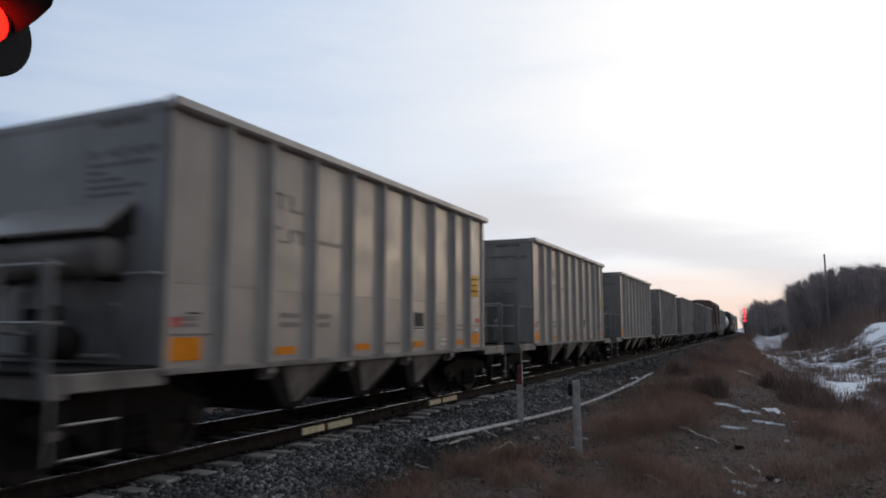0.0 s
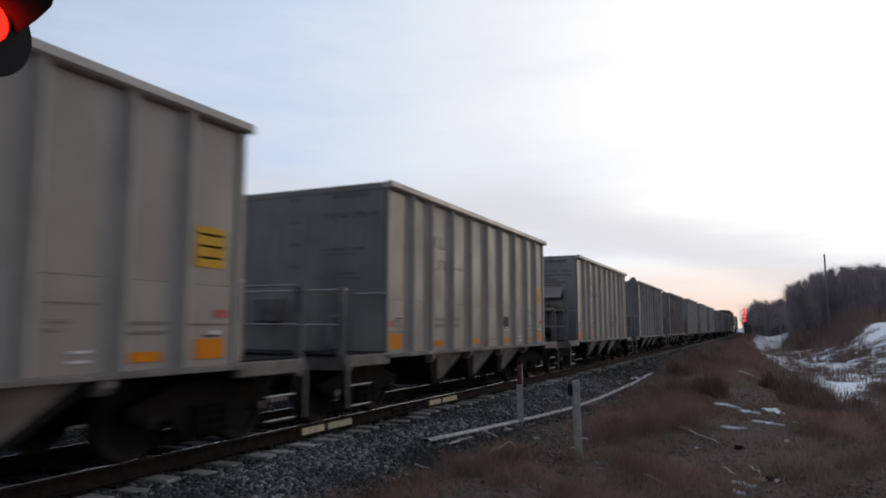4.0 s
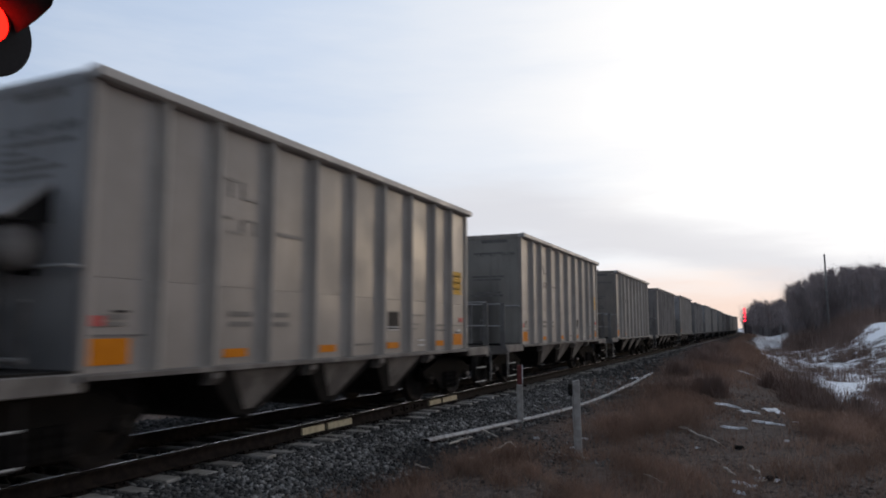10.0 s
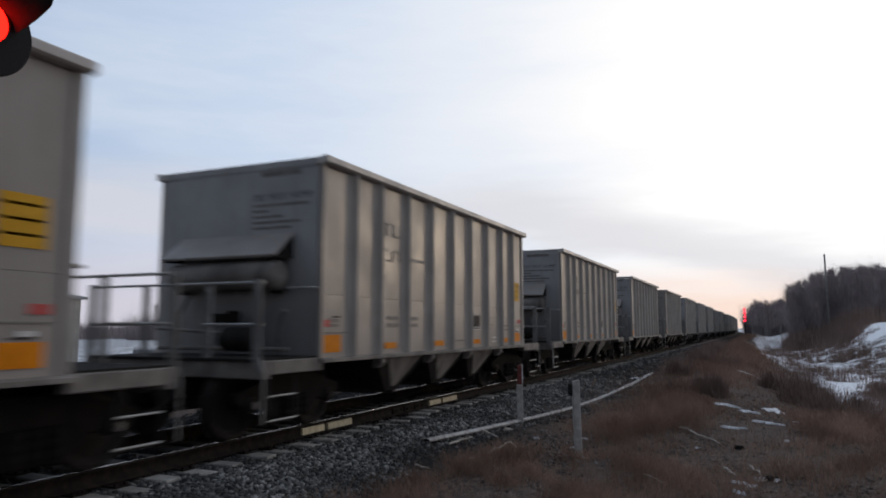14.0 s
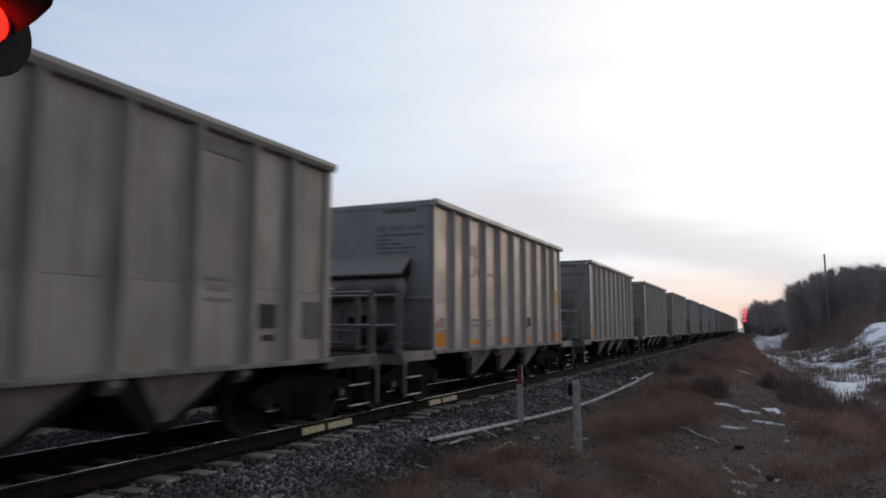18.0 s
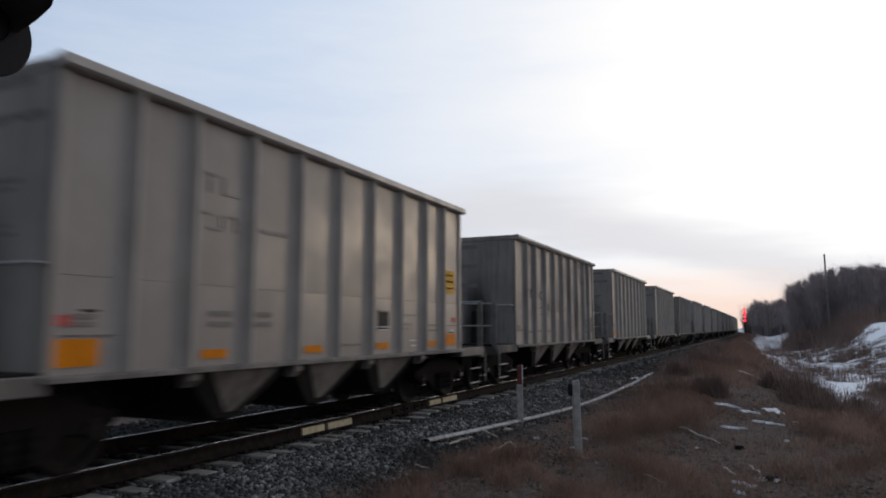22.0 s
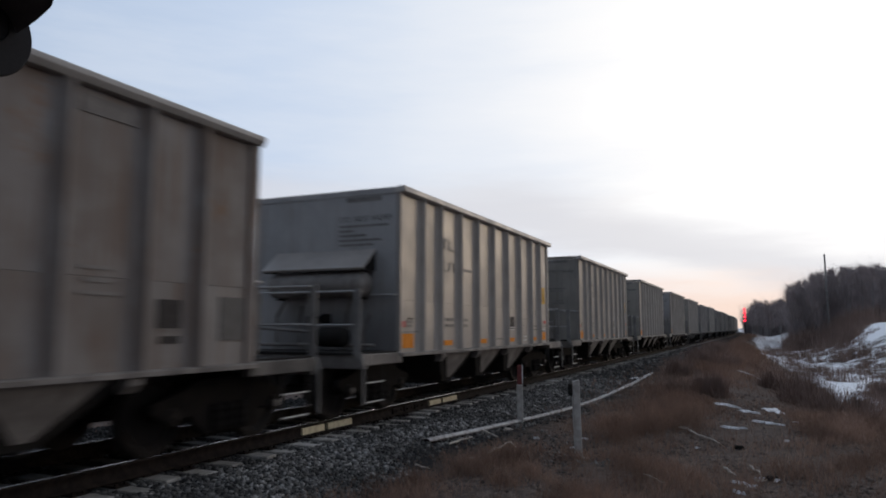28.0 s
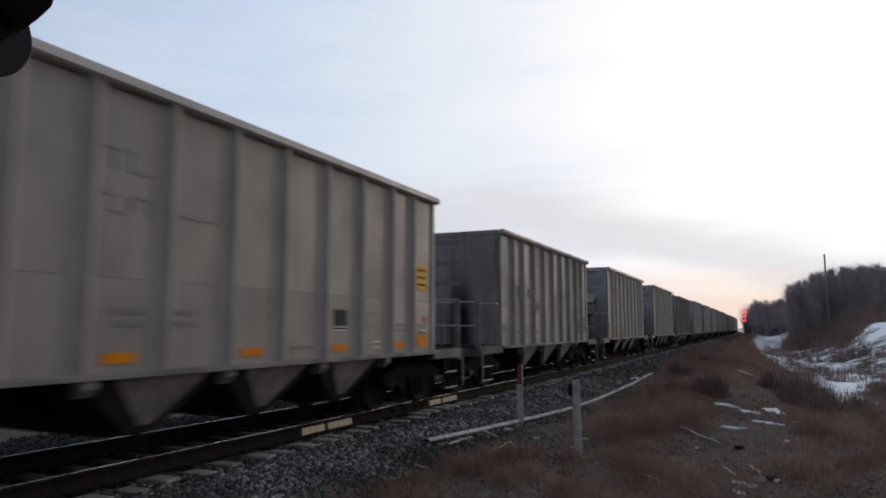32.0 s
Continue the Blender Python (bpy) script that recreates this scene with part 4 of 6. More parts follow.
def markings(car, style, near):
    if style == "A":
        mark(car, ORANGE, cell(0) - 0.10, 1.23, 0.46, 0.25, "orange_panel", "orange reflective panel")
        for k in (2, 4, 6, 8):
            mark(car, ORANGE, cell(k) - 0.04, 1.165, 0.40, 0.10, "orange_panel", "small orange reflective panel")
        mark(car, ORANGE, cell(9) + 0.0, 1.225, 0.44, 0.22, "orange_panel", "orange reflective panel")
        mark(car, YELLOW, cell(9) - 0.04, 2.36, 0.46, 0.46, "yellow_placard", "yellow warning placard")
        mark(car, WHITE, cell(9) + 0.06, 1.405, 0.14, 0.045, "data_strip")
        mark(car, INK, cell(9) + 0.02, 1.366, 0.22, 0.02, "data_strip")
        for k in range(3):
            bars(car, OLIVE, cell(9) - 0.04, 2.50 - 0.13 * k, 0.38, 0.028, 8)
        for y, z, w, h in STROKES:
            mark(car, WORN, cell(2) + y, z, w, h, "stencil_bar")
        bars(car, GHOST, cell(3), 2.66, 0.54, 0.05, 10)
        for z in (1.62, 1.50):
            bars(car, FADED, cell(2) + 0.04, z, 0.36, 0.06, 7)
            bars(car, FADED, cell(3) - 0.18, z, 0.34, 0.06, 7)
        mark(car, INK, cell(6) - 0.02, 1.60, 0.34, 0.24, "data_panel", "black data panel")
        mark(car, INK, cell(6) - 0.02, 1.447, 0.34, 0.028, "data_panel", "black data panel")
        mark(car, GHOST, cell(6) - 0.02, 1.732, 0.36, 0.02, "data_strip")
        for z, h in ((1.47, 0.016), (1.424, 0.016)):
            mark(car, WHITE, cell(6) - 0.02, z, 0.34, h, "data_strip")
        mark(car, GHOST, cell(7), 1.685, 0.54, 0.014, "stencilled_line")
        for z, w in ((1.52, 0.27), (1.44, 0.16)):
            mark(car, GHOST, cell(7) - 0.27 + w / 2, z, w, 0.03, "stencilled_line")
        for z in (1.505, 1.41):
            mark(car, FADED, cell(8) - 0.02, z, 0.50, 0.03, "stencilled_line")
        mark(car, FADED, cell(9), 1.50, 0.60, 0.016, "weld_seam")
        for z in (1.235, 1.145):
            mark(car, WHITE, cell(7) + 0.08, z, 0.22, 0.026, "data_strip")
        bars(car, FADED, cell(5), 1.20, 0.50, 0.03, 9)
        mark(car, BLACK, cell(0) - 0.02, 1.385, 0.66, 0.016, "weld_seam")
        mark(car, INK, cell(0) + 0.02, 1.615, 0.18, 0.022, "stencilled_line")
        mark(car, RED, cell(0) - 0.27, 1.52, 0.18, 0.10, "red_mark", "small red mark")
        bars(car, FADED, cell(0) - 0.03, 1.56, 0.24, 0.05, 1)
        bars(car, FADED, cell(0) - 0.03, 1.49, 0.24, 0.04, 1)
        mark(car, RED, cell(9) + 0.17, 1.615, 0.20, 0.09, "red_mark", "small red mark")
        bars(car, BLACK, 0.80, 3.735, 0.72, 0.085, 9, end=1)
        for word, x in zip(LETTERS, (0.41, 0.75, 1.17)):
            part("stencilled_word", word, None, car, m=Matrix.Translation((x, -HALF - 0.0095, 3.34)) @ pose(0, 0, 0, 90, 0, 0))
        for k in range(5):
            if near == "H":
                bars(car, BLACK, 0.30 + LINES[k] / 2, 3.26 - 0.085 * k, LINES[k], 0.04, 10, end=1)
            else:
                bars(car, BLACK, 0.62 - 0.04 * (k % 2), (2.80, 2.72, 2.38, 2.30, 3.42)[k], 0.9 - 0.1 * (k % 3), 0.045, 10, end=1)
                bars(car, BLACK, -0.35, 3.62 - 0.4 * k + 0.1, 0.24, 0.05, 5, end=1)
    else:
        for at, z0, rows in ((cell(1) + 0.1, 2.38, DULL_STROKES), (cell(2) + 0.13, 2.36, DULL_STROKES[2:]), (cell(2) + 0.13, 1.93, DULL_STROKES[2:4])):
            for y, z, w, h in rows:
                mark(car, STENCIL, at + y, z0 + z, w, h, "stencil_bar")
        bars(car, BLACK, cell(7), 3.55, 0.66, 0.17, 6)
        for k, z in ((0, 1.4), (1, 1.35), (2, 1.37), (3, 1.36)):
            bars(car, FADED, cell(k), z, 0.44, 0.06, 6)
        bars(car, FADED, cell(0) - 0.1, 1.48, 0.22, 0.07, 2)
        mark(car, INK, cell(8), 1.60, 0.32, 0.30, "data_panel", "black data panel")
        mark(car, RUSTY, cell(8) - 0.02, 1.434, 0.32, 0.02, "data_strip")
        mark(car, INK, cell(8) + 0.02, 1.33, 0.26, 0.08, "data_panel", "black data panel")
        mark(car, STENCIL, cell(9) + 0.12, 1.56, 0.40, 0.50, "data_panel", "dark worn data panel")
        for k, (z, w) in enumerate(((2.02, 0.34), (1.90, 0.30), (1.78, 0.42))):
            bars(car, FADED, cell(7) - 0.05 + 0.02 * k, z, w, 0.035, 9)
        mark(car, BLACK, cell(3) + 0.1, 2.05, 0.16, 0.22, "worn_patch", "dark scraped patch")
        mark(car, FADED, cell(3) - 0.05, 1.86, 0.16, 0.10, "worn_patch", "dark scraped patch")
        for k in range(3):
            bars(car, FADED, 0.1, 3.55 - 0.5 * k, 0.8, 0.10, 7, end=1)


# bars that stand for the worn marks and numbers on the sides
STROKES = ((-0.20, 3.205, 0.20, 0.035), (-0.20, 3.09, 0.045, 0.19), (0.02, 3.10, 0.05, 0.22), (0.16, 3.01, 0.22, 0.035),
           (-0.25, 2.75, 0.15, 0.03), (-0.10, 2.58, 0.20, 0.03), (0.02, 2.67, 0.05, 0.14), (0.14, 2.75, 0.16, 0.03), (0.26, 2.665, 0.05, 0.18))
DULL_STROKES = ((-0.24, 0.0, 0.05, 0.22), (-0.13, 0.095, 0.16, 0.032), (0.13, 0.095, 0.17, 0.032), (0.12, -0.095, 0.17, 0.032), (0.02, 0.0, 0.05, 0.15))
LINES = (1.0, 0.28, 0.55, 0.86, 0.70)   # lengths of the small lines on the end sheet
LETTERS = [lettering(w, 0.14, STENCIL, "stencilled_word") for w in ("DO", "NOT", "HUMP")]


def shell(car, mat, outline, y0, y1, name="body", bevel=0.04):
    bm = bmesh.new()
    prism(bm, outline, y0, y1, 1)
    return part(name, bm, mat, car, bevel=bevel)


def under_gear(car, half, mat):
    bm = bmesh.new()
    box(bm, -0.25, 0.25, -half - 0.5, half + 0.5, 0.6, 0.95)
    part("centre_sill", bm, UNDER, car)
    for e in (-1, 1):
        truck(car, e * (half - 1.9))
        bm = bmesh.new()
        box(bm, -0.1, 0.1, e * (half + 0.5), e * (half + 0.75), 0.68, 0.95)
        part("coupler", bm, TRUCK, car, bevel=0.02)
        bm = bmesh.new()
        for k in range(6):
            tube(bm, (1.05, e * (half + 0.03), 1.3 + 0.4 * k), (1.45, e * (half + 0.03), 1.3 + 0.4 * k), 0.015, 6)
        part("ladder", bm, UNDER, car)


def house_car(kind, length, height, mat, label):
    """The other freight cars at the head of the train: boxcars and covered hoppers."""
    car = thing(kind, label, "freight car", "leading cars of the train")
    half, w = length / 2 - 0.6, 1.55
    roof = [(-w, 1.0), (w, 1.0), (w, height - 0.35), (w - 0.25, height - 0.12), (0, height), (0.25 - w, height - 0.12), (-w, height - 0.35)]
    if kind == "covered_hopper":
        roof = [(-1.3, 1.1), (1.3, 1.1), (w, 1.9), (w, height - 0.6), (1.2, height - 0.2), (0, height), (-1.2, height - 0.2), (-w, height - 0.6), (-w, 1.9)]
    shell(car, mat, roof, -half, half)
    n = int(length / 1.3)
    for k in range(n):
        y = -half + (k + 0.5) * 2 * half / n
        for side in (-1, 1):
            bm = bmesh.new()
            box(bm, side * w, side * (w + 0.06), y - 0.06, y + 0.06, 1.95, height - 0.62)
            part("side_rib", bm, mat, car)
    if kind == "covered_hopper":
        for k in (-0.33, 0, 0.33):
            bm = bmesh.new()
            prism(bm, [(k * length - 1.6, 1.1), (k * length + 1.6, 1.1), (k * length + 0.3, 0.35), (k * length - 0.3, 0.35)], -1.25, 1.25, 0)
            part("outlet_hopper", bm, mat, car)
    if kind == "boxcar":
        for side in (-1, 1):
            bm = bmesh.new()
            box(bm, side * w, side * (w + 0.09), -1.6, 1.6, 1.1, height - 0.6)
            part("sliding_door", bm, mat, car, bevel=0.01)
    under_gear(car, half, mat)
    return car


def tank_car(length, mat, label):
    car = thing("tank_car", label, "freight car", "leading cars of the train")
    half = length / 2 - 0.7
    bm = bmesh.new()
    lathe(bm, [(0.05, -half), (0.8, -half + 0.08), (1.25, -half + 0.3), (1.45, -half + 0.7), (1.45, half - 0.7), (1.25, half - 0.3), (0.8, half - 0.08), (0.05, half)], 28, pose(0, 0, 2.55, -90, 0, 0))
    part("tank", bm, mat, car, smooth=True)
    bm = bmesh.new()
    lathe(bm, [(0.45, 3.85), (0.45, 4.3), (0.3, 4.36), (0.02, 4.37)], 16, pose(0, 0, 0))
    part("dome", bm, mat, car)
    bm = bmesh.new()
    for side in (-1, 1):
        tube(bm, (side * 1.2, -half + 0.5, 3.9), (side * 1.2, half - 0.5, 3.9), 0.03, 6)
    box(bm, -1.5, 1.5, -half - 0.3, -half + 1.0, 0.95, 1.12), box(bm, -1.5, 1.5, half - 1.0, half + 0.3, 0.95, 1.12)
    part("walkway", bm, UNDER, car)
    under_gear(car, half, mat)
    return car


BROWN = material("brown_boxcar_paint", ((0.10, 0.055, 0.04), (0.14, 0.085, 0.065)), 2.0, (0.6, 0.8), bump=0.1, streaks=0.5)
TANKWHITE = material("white_tank_paint", ((0.72, 0.71, 0.70), (0.6, 0.59, 0.58)), 2.0, (0.35, 0.5), bump=0.05, streaks=0.4)
COVERED = material("tan_covered_hopper_paint", ((0.5, 0.48, 0.45), (0.4, 0.38, 0.36)), 2.0, (0.5, 0.7), bump=0.05, streaks=0.5)
DARKCAR = material("dark_freight_paint", ((0.05, 0.045, 0.045), (0.08, 0.07, 0.065)), 2.0, (0.5, 0.8), bump=0.1, streaks=0.4)

A1 = "pale grey open-top hopper car with orange marks"
A2 = "dusty pale grey hopper car, its stone load heaped"
B1 = "dull dark grey open-top hopper car, dirt-streaked"
B2 = "rust-stained dark grey open-top hopper car"
KINDS = {"l": (PALE_L, "A", 0.0, A1), "a": (PALE, "A", 0.0, A1), "d": (PALE_B, "A", 0.0, A1), "h": (PALE, "A", 0.85, A2), "b": (DULL, "B", 0.2, B1), "B": (DULL, "B", 0.95, B1), "r": (RUSTY, "B", 0.75, B2)}
# the hopper cars from the head of the train backwards: paint and load, then the equipment at the rear end
HOPPERS = ("bP rP bP bP dP aP aH rP BP aH dP hH bP aH bP hP lP aH dP lH aH aH aP aP aP aH bP lP aP bP aP bP lP aH aP dP aH rP dH dH bP dH aP").split()
FIRST = -6
train = []


def make_train():
    made = {}
    for i, code in enumerate(HOPPERS):
        if code in made:
            car = copy_thing(made[code], pose(0, 0, 0))
        else:
            mat, style, heap, label = KINDS[code[0]]
            car = made[code] = hopper_car(mat, code[1], style, heap, label + (", hooded end" if code[1] == "H" else ""))
        k = i + FIRST
        train.append((car, 10.03 - PITCH * k + NUDGE.get(k, 0.0)))
    s = 10.03 - PITCH * FIRST + PITCH / 2
    for kind, length in (("tall", 16.5), ("grain", 18.0), ("tank", 16.5), ("box", 17.5), ("black", 16.5), ("grain", 18.0), ("box", 17.5), ("black", 16.5)):
        if kind == "tall":
            car = house_car("boxcar", length, 5.05, BROWN, "tall brown boxcar in the train")
        elif kind in made:
            car = copy_thing(made[kind], pose(0, 0, 0))
        elif kind == "grain":
            car = house_car("covered_hopper", length, 4.7, COVERED, "tan covered hopper car in the train")
        elif kind == "tank":
            car = tank_car(length, TANKWHITE, "white tank car in the train")
        elif kind == "black":
            car = tank_car(length, DARKCAR, "black tank car in the train")
        else:
            car = house_car("boxcar", length, 4.7, DARKCAR, "dark boxcar in the train")
        made[kind] = car
        train.append((car, s + length / 2))
        s += length


# small differences of the cars' lengths, summed along the train
NUDGE = {1: -0.21, 2: -0.05, 3: 0.06, 4: -0.22, 5: -0.05, 7: 0.14, 8: 0.09, 9: 0.3, 10: 0.2, 11: 0.27, 12: 0.12, 15: -0.13, 16: -0.27, 17: -0.17, 18: -0.21, 19: -0.55,
         20: -0.26, 21: -0.14, 22: -0.22, 23: -0.04, 24: 0.28, 25: 0.38, 26: 0.62, 27: 0.48, 28: 0.11, 29: 0.04, 30: -0.04, 32: 0.09, 33: -0.17, 34: -0.1}
make_train()


# ---- beside the track ----
def ground_at(x, y):
    return float(ground_z(x, y))


def pieces(name, verts, faces, mat, label, category):
    tagged(new(name, raw(name, verts, faces, mat)), label, category, kind="stuff")


def noise2(x, y, s):
    return waves(x * s + 3.1, y * s - 1.7)


GRASS = island_material("dry_grass", ((0.195, 0.124, 0.095), (0.35, 0.228, 0.176), (0.178, 0.112, 0.086)), 0.95, thin=0.45)
TANGRASS = island_material("tan_dry_grass", ((0.28, 0.185, 0.145), (0.44, 0.315, 0.255), (0.24, 0.16, 0.125)), 0.95, thin=0.45)
PALEGRASS = island_material("pale_dry_grass", ((0.26, 0.19, 0.14), (0.36, 0.28, 0.22), (0.22, 0.16, 0.12)), 0.95, thin=0.45)


def grass(name, count, density, tall, area, width, label, mat, seed, power=1.7):
    """Dry blades, each a slender bent sliver, in tufts; density(x, y) from 0 to 1 thins them."""
    rng = np.random.default_rng(seed)
    x0, x1, y0, y1 = area
    px, py = rng.uniform(x0, x1, count), y0 + (y1 - y0) * rng.uniform(0, 1, count) ** power
    tuft = noise2(px, py, 2.6) * 0.8 + noise2(px, py, 7.0) * 0.6
    d = density(px, py)
    keep = rng.uniform(0, 1, count) < d * np.clip(0.36 + 1.15 * tuft, 0.03, 1)
    px, py, tuft, d = px[keep], py[keep], tuft[keep], d[keep]
    k = len(px)
    h = tall * rng.uniform(0.35, 1.1, k) * np.clip(0.75 + 0.45 * tuft + 0.55 * noise2(px, py, 0.8), 0.25, 1.7) * (0.5 + 0.5 * d)
    a = rng.uniform(0, 2 * np.pi, k)
    lean = rng.uniform(0.15, 1.3, k) * h
    w = width * rng.uniform(0.6, 1.4, k) * (1 + py / 14)
    pz = ground_z(px, py) - 0.01
    dx, dy = np.cos(a), np.sin(a)
    wa = rng.uniform(0, 2 * np.pi, k)
    wx, wy = np.cos(wa) * w / 2, np.sin(wa) * w / 2
    p = np.stack([px, py, pz], -1)
    mid = p + np.stack([dx * lean * 0.35, dy * lean * 0.35, h * 0.62], -1)
    tip = p + np.stack([dx * lean, dy * lean, h * 0.95], -1)
    side = np.stack([wx, wy, np.zeros(k)], -1)
    verts = np.stack([p - side, p + side, mid + side * 0.7, mid - side * 0.7, tip], 1).reshape(-1, 3)
    i = np.arange(k)[:, None] * 5
    faces = np.concatenate([i + [0, 1, 2], i + [0, 2, 3], i + [3, 2, 4]], 0)
    pieces(name, verts, faces, mat, label, "grass")


def verge(x, y):
    """Thick grass on the verge: at the foot of the ballast, along the low ridge and down the bank, thin on the bare strip between."""
    u = x - track_x(y)
    foot = smooth(2.5, 3.8, u + 0.35 * waves(x * 1.3, y * 1.3)) * (1 - smooth(10.0, 12.0, y)) * (0.55 + 0.45 * smooth(7.0, 9.0, y))
    ridge = np.exp(-((u - 4.9 - 0.7 * smooth(22, 32, y) * (1 - 1.4 * smooth(55, 90, y))) / (0.95 + 0.9 * smooth(22, 32, y) * (1 - 0.75 * smooth(45, 80, y)))) ** 2) * smooth(11, 14, y)
    flank = smooth(7.2, 8.4, u) * (1 - smooth(10.2, 11.5, u)) * (1 - smooth(19, 25, y)) * (0.25 + 0.75 * smooth(9.5, 12.5, y))
    return np.clip(np.maximum(np.maximum(foot * (1 - 0.7 * smooth(5.2, 6.6, u)), ridge), flank * 0.9) + 0.08 * (1 - smooth(7.0, 9.0, u) * smooth(20, 26, y)), 0, 1)


grass("dry_grass", 300000, verge, 0.42, (-4.6, 4.5, 5.2, 24), 0.0034, "reddish brown dead grass on the verge", GRASS, 11)
grass("dry_grass", 170000, verge, 0.50, (-5.0, 7.0, 20, 75), 0.0045, "reddish brown dead grass along the ridge", GRASS, 12, 1.2)
grass("dry_grass", 60000, lambda x, y: 0.5 * smooth(7.0, 9.0, x - track_x(y)) * smooth(0.0, 0.3, noise2(x, y, 0.9)) * (1 - smooth(0.108, 0.114, x / y) * smooth(62, 68, y)), 0.45, (0.0, 22.0, 18, 90), 0.007, "brown grass standing out of the snow", GRASS, 13, 1.3)
grass("dry_grass", 60000, verge, 0.6, (-9.0, 4.0, 60, 230), 0.004, "brown dead grass along the distant ridge", GRASS, 16, 1.0)
grass("pale_grass", 22000, verge, 0.30, (-4.4, 4.0, 5.2, 22), 0.0036, "pale straw among the dead grass", PALEGRASS, 14)
grass("dry_grass", 40000, lambda x, y: smooth(-4.0, -6.0, x - track_x(y)) * 0.5, 0.4, (-24, -10.5, 4, 60), 0.006, "brown grass beyond the track", GRASS, 15)


def weeds(x, y):
    """Tall dead weeds in clumps: along the ridge and down the bank on its far side."""
    u = x - track_x(y)
    ridge = np.exp(-((u - 4.9) / 0.75) ** 2) * smooth(11.5, 15, y) * (1 - smooth(34, 42, y))
    flank = np.exp(-((u - 9.2) / 0.8) ** 2) * smooth(11, 15, y) * (1 - smooth(24, 30, y))
    front = np.exp(-((u - 4.6) / 1.3) ** 2) * (1 - smooth(7.5, 9.0, y)) * 0.7
    return np.clip(np.maximum(np.maximum(ridge, flank), front) * smooth(-0.25, 0.3, noise2(x, y, 1.1)), 0, 1)


grass("pale_grass", 45000, lambda x, y: np.exp(-((x - track_x(y) - 9.0) / 1.2) ** 2) * smooth(9.0, 11.5, y) * (1 - smooth(20, 26, y)), 0.5, (-0.6, 4.8, 7.5, 26), 0.0038, "lighter tan grass down the bank", TANGRASS, 18, 1.2)
grass("dead_weeds", 90000, weeds, 0.72, (-4.4, 4.6, 5.6, 40), 0.0035, "tall reddish brown dead weeds in clumps", GRASS, 17, 1.3)


def marker_posts():
    x, y = -4.43, 13.45
    z = ground_at(x, y)
    post = thing("marker_post", "grey wooden marker post with a red upper half", "post", m=pose(x, y, z, 0, 0, 20))
    bm = bmesh.new()
    box(bm, -0.062, 0.062, -0.05, 0.05, -0.15, 0.76)
    part("post", bm, WOOD, post, bevel=0.008)
    bm = bmesh.new()
    box(bm, -0.045, 0.045, -0.045, 0.045, 0.765, 1.14)
    part("red_top", bm, REDWOOD, post, "faded red painted top", bevel=0.008)
    bm = bmesh.new()
    box(bm, 0.046, 0.062, -0.03, 0.03, 0.78, 1.15)
    part("white_strip", bm, WHITE, post, "white edge strip")
    x, y = -2.63, 10.8
    z = ground_at(x, y)
    post = thing("fence_post", "weathered grey wooden post with an old bracket", "post", m=pose(x, y, z, 0, -1.2, 18))
    bm = bmesh.new()
    v = box(bm, -0.055, 0.055, -0.05, 0.05, -0.15, 1.15)
    for q in v[4:]:
        q.co.z += q.co.x * 0.25
    part("post", bm, WOOD, post, bevel=0.01)
    bm = bmesh.new()
    box(bm, -0.12, -0.056, -0.06, 0.045, 0.93, 1.10)
    tube(bm, (-0.10, -0.05, 0.99), (-0.10, -0.10, 0.99), 0.03, 8)
    part("bracket", bm, UNDER, post, "black iron bracket", bevel=0.006)
    bm = bmesh.new()
    tube(bm, (-0.06, -0.056, 0.2), (-0.065, -0.056, 0.9), 0.008, 6)
    part("wire", bm, RAILING, post)


REDWOOD = material("faded_red_paint", ((0.17, 0.035, 0.03), (0.11, 0.03, 0.028)), 12.0, (0.7, 0.9), bump=0.4)
marker_posts()


def spare_rail():
    """A discarded rail lying along the foot of the ballast, frost and snow on its head."""
    line = [(-4.82, 10.0), (-4.62, 11.85), (-4.45, 13.48), (-4.28, 15.3), (-4.17, 17.1), (-4.08, 19.2), (-4.04, 21.5), (-4.06, 25.5), (-4.12, 29.4)]
    pts = []
    for (ax, ay), (bx, by) in zip(line, line[1:]):
        pts += [(ax + (bx - ax) * i / 6, ay + (by - ay) * i / 6) for i in range(6)]
    pts.append(line[-1])

    def along(profile, mat, name):
        n, verts = len(profile), []
        for i, (x, y) in enumerate(pts):
            a, b = pts[max(i - 1, 0)], pts[min(i + 1, len(pts) - 1)]
            d = Vector((b[0] - a[0], b[1] - a[1])).normalized()
            z = ground_at(x, y) + 0.065
            verts += [(x + d.y * p, y - d.x * p, z + q) for p, q in profile]
        i = np.arange(len(pts) * n).reshape(len(pts), n)
        j = np.roll(i, -1, 1)
        return raw(name, verts, np.stack([i[:-1], j[:-1], j[1:], i[1:]], -1).reshape(-1, 4), mat)

    ob = tagged(new("discarded_rail", along(RAIL_PROFILE, RAIL, "discarded_rail")), "rusty discarded rail lying by the ballast, snow on top", "rail")
    part("snow_cap", along([(-0.06, -0.025), (0.068, -0.03), (0.06, 0.008), (0.0, 0.022), (-0.052, 0.012)], FROST, "snow_cap"), None, ob, "strip of frozen snow")


FROST = material("thin_frost", ((0.42, 0.41, 0.41), (0.22, 0.20, 0.19)), 7.0, (0.6, 0.85), bump=0.4, fine=40)
spare_rail()


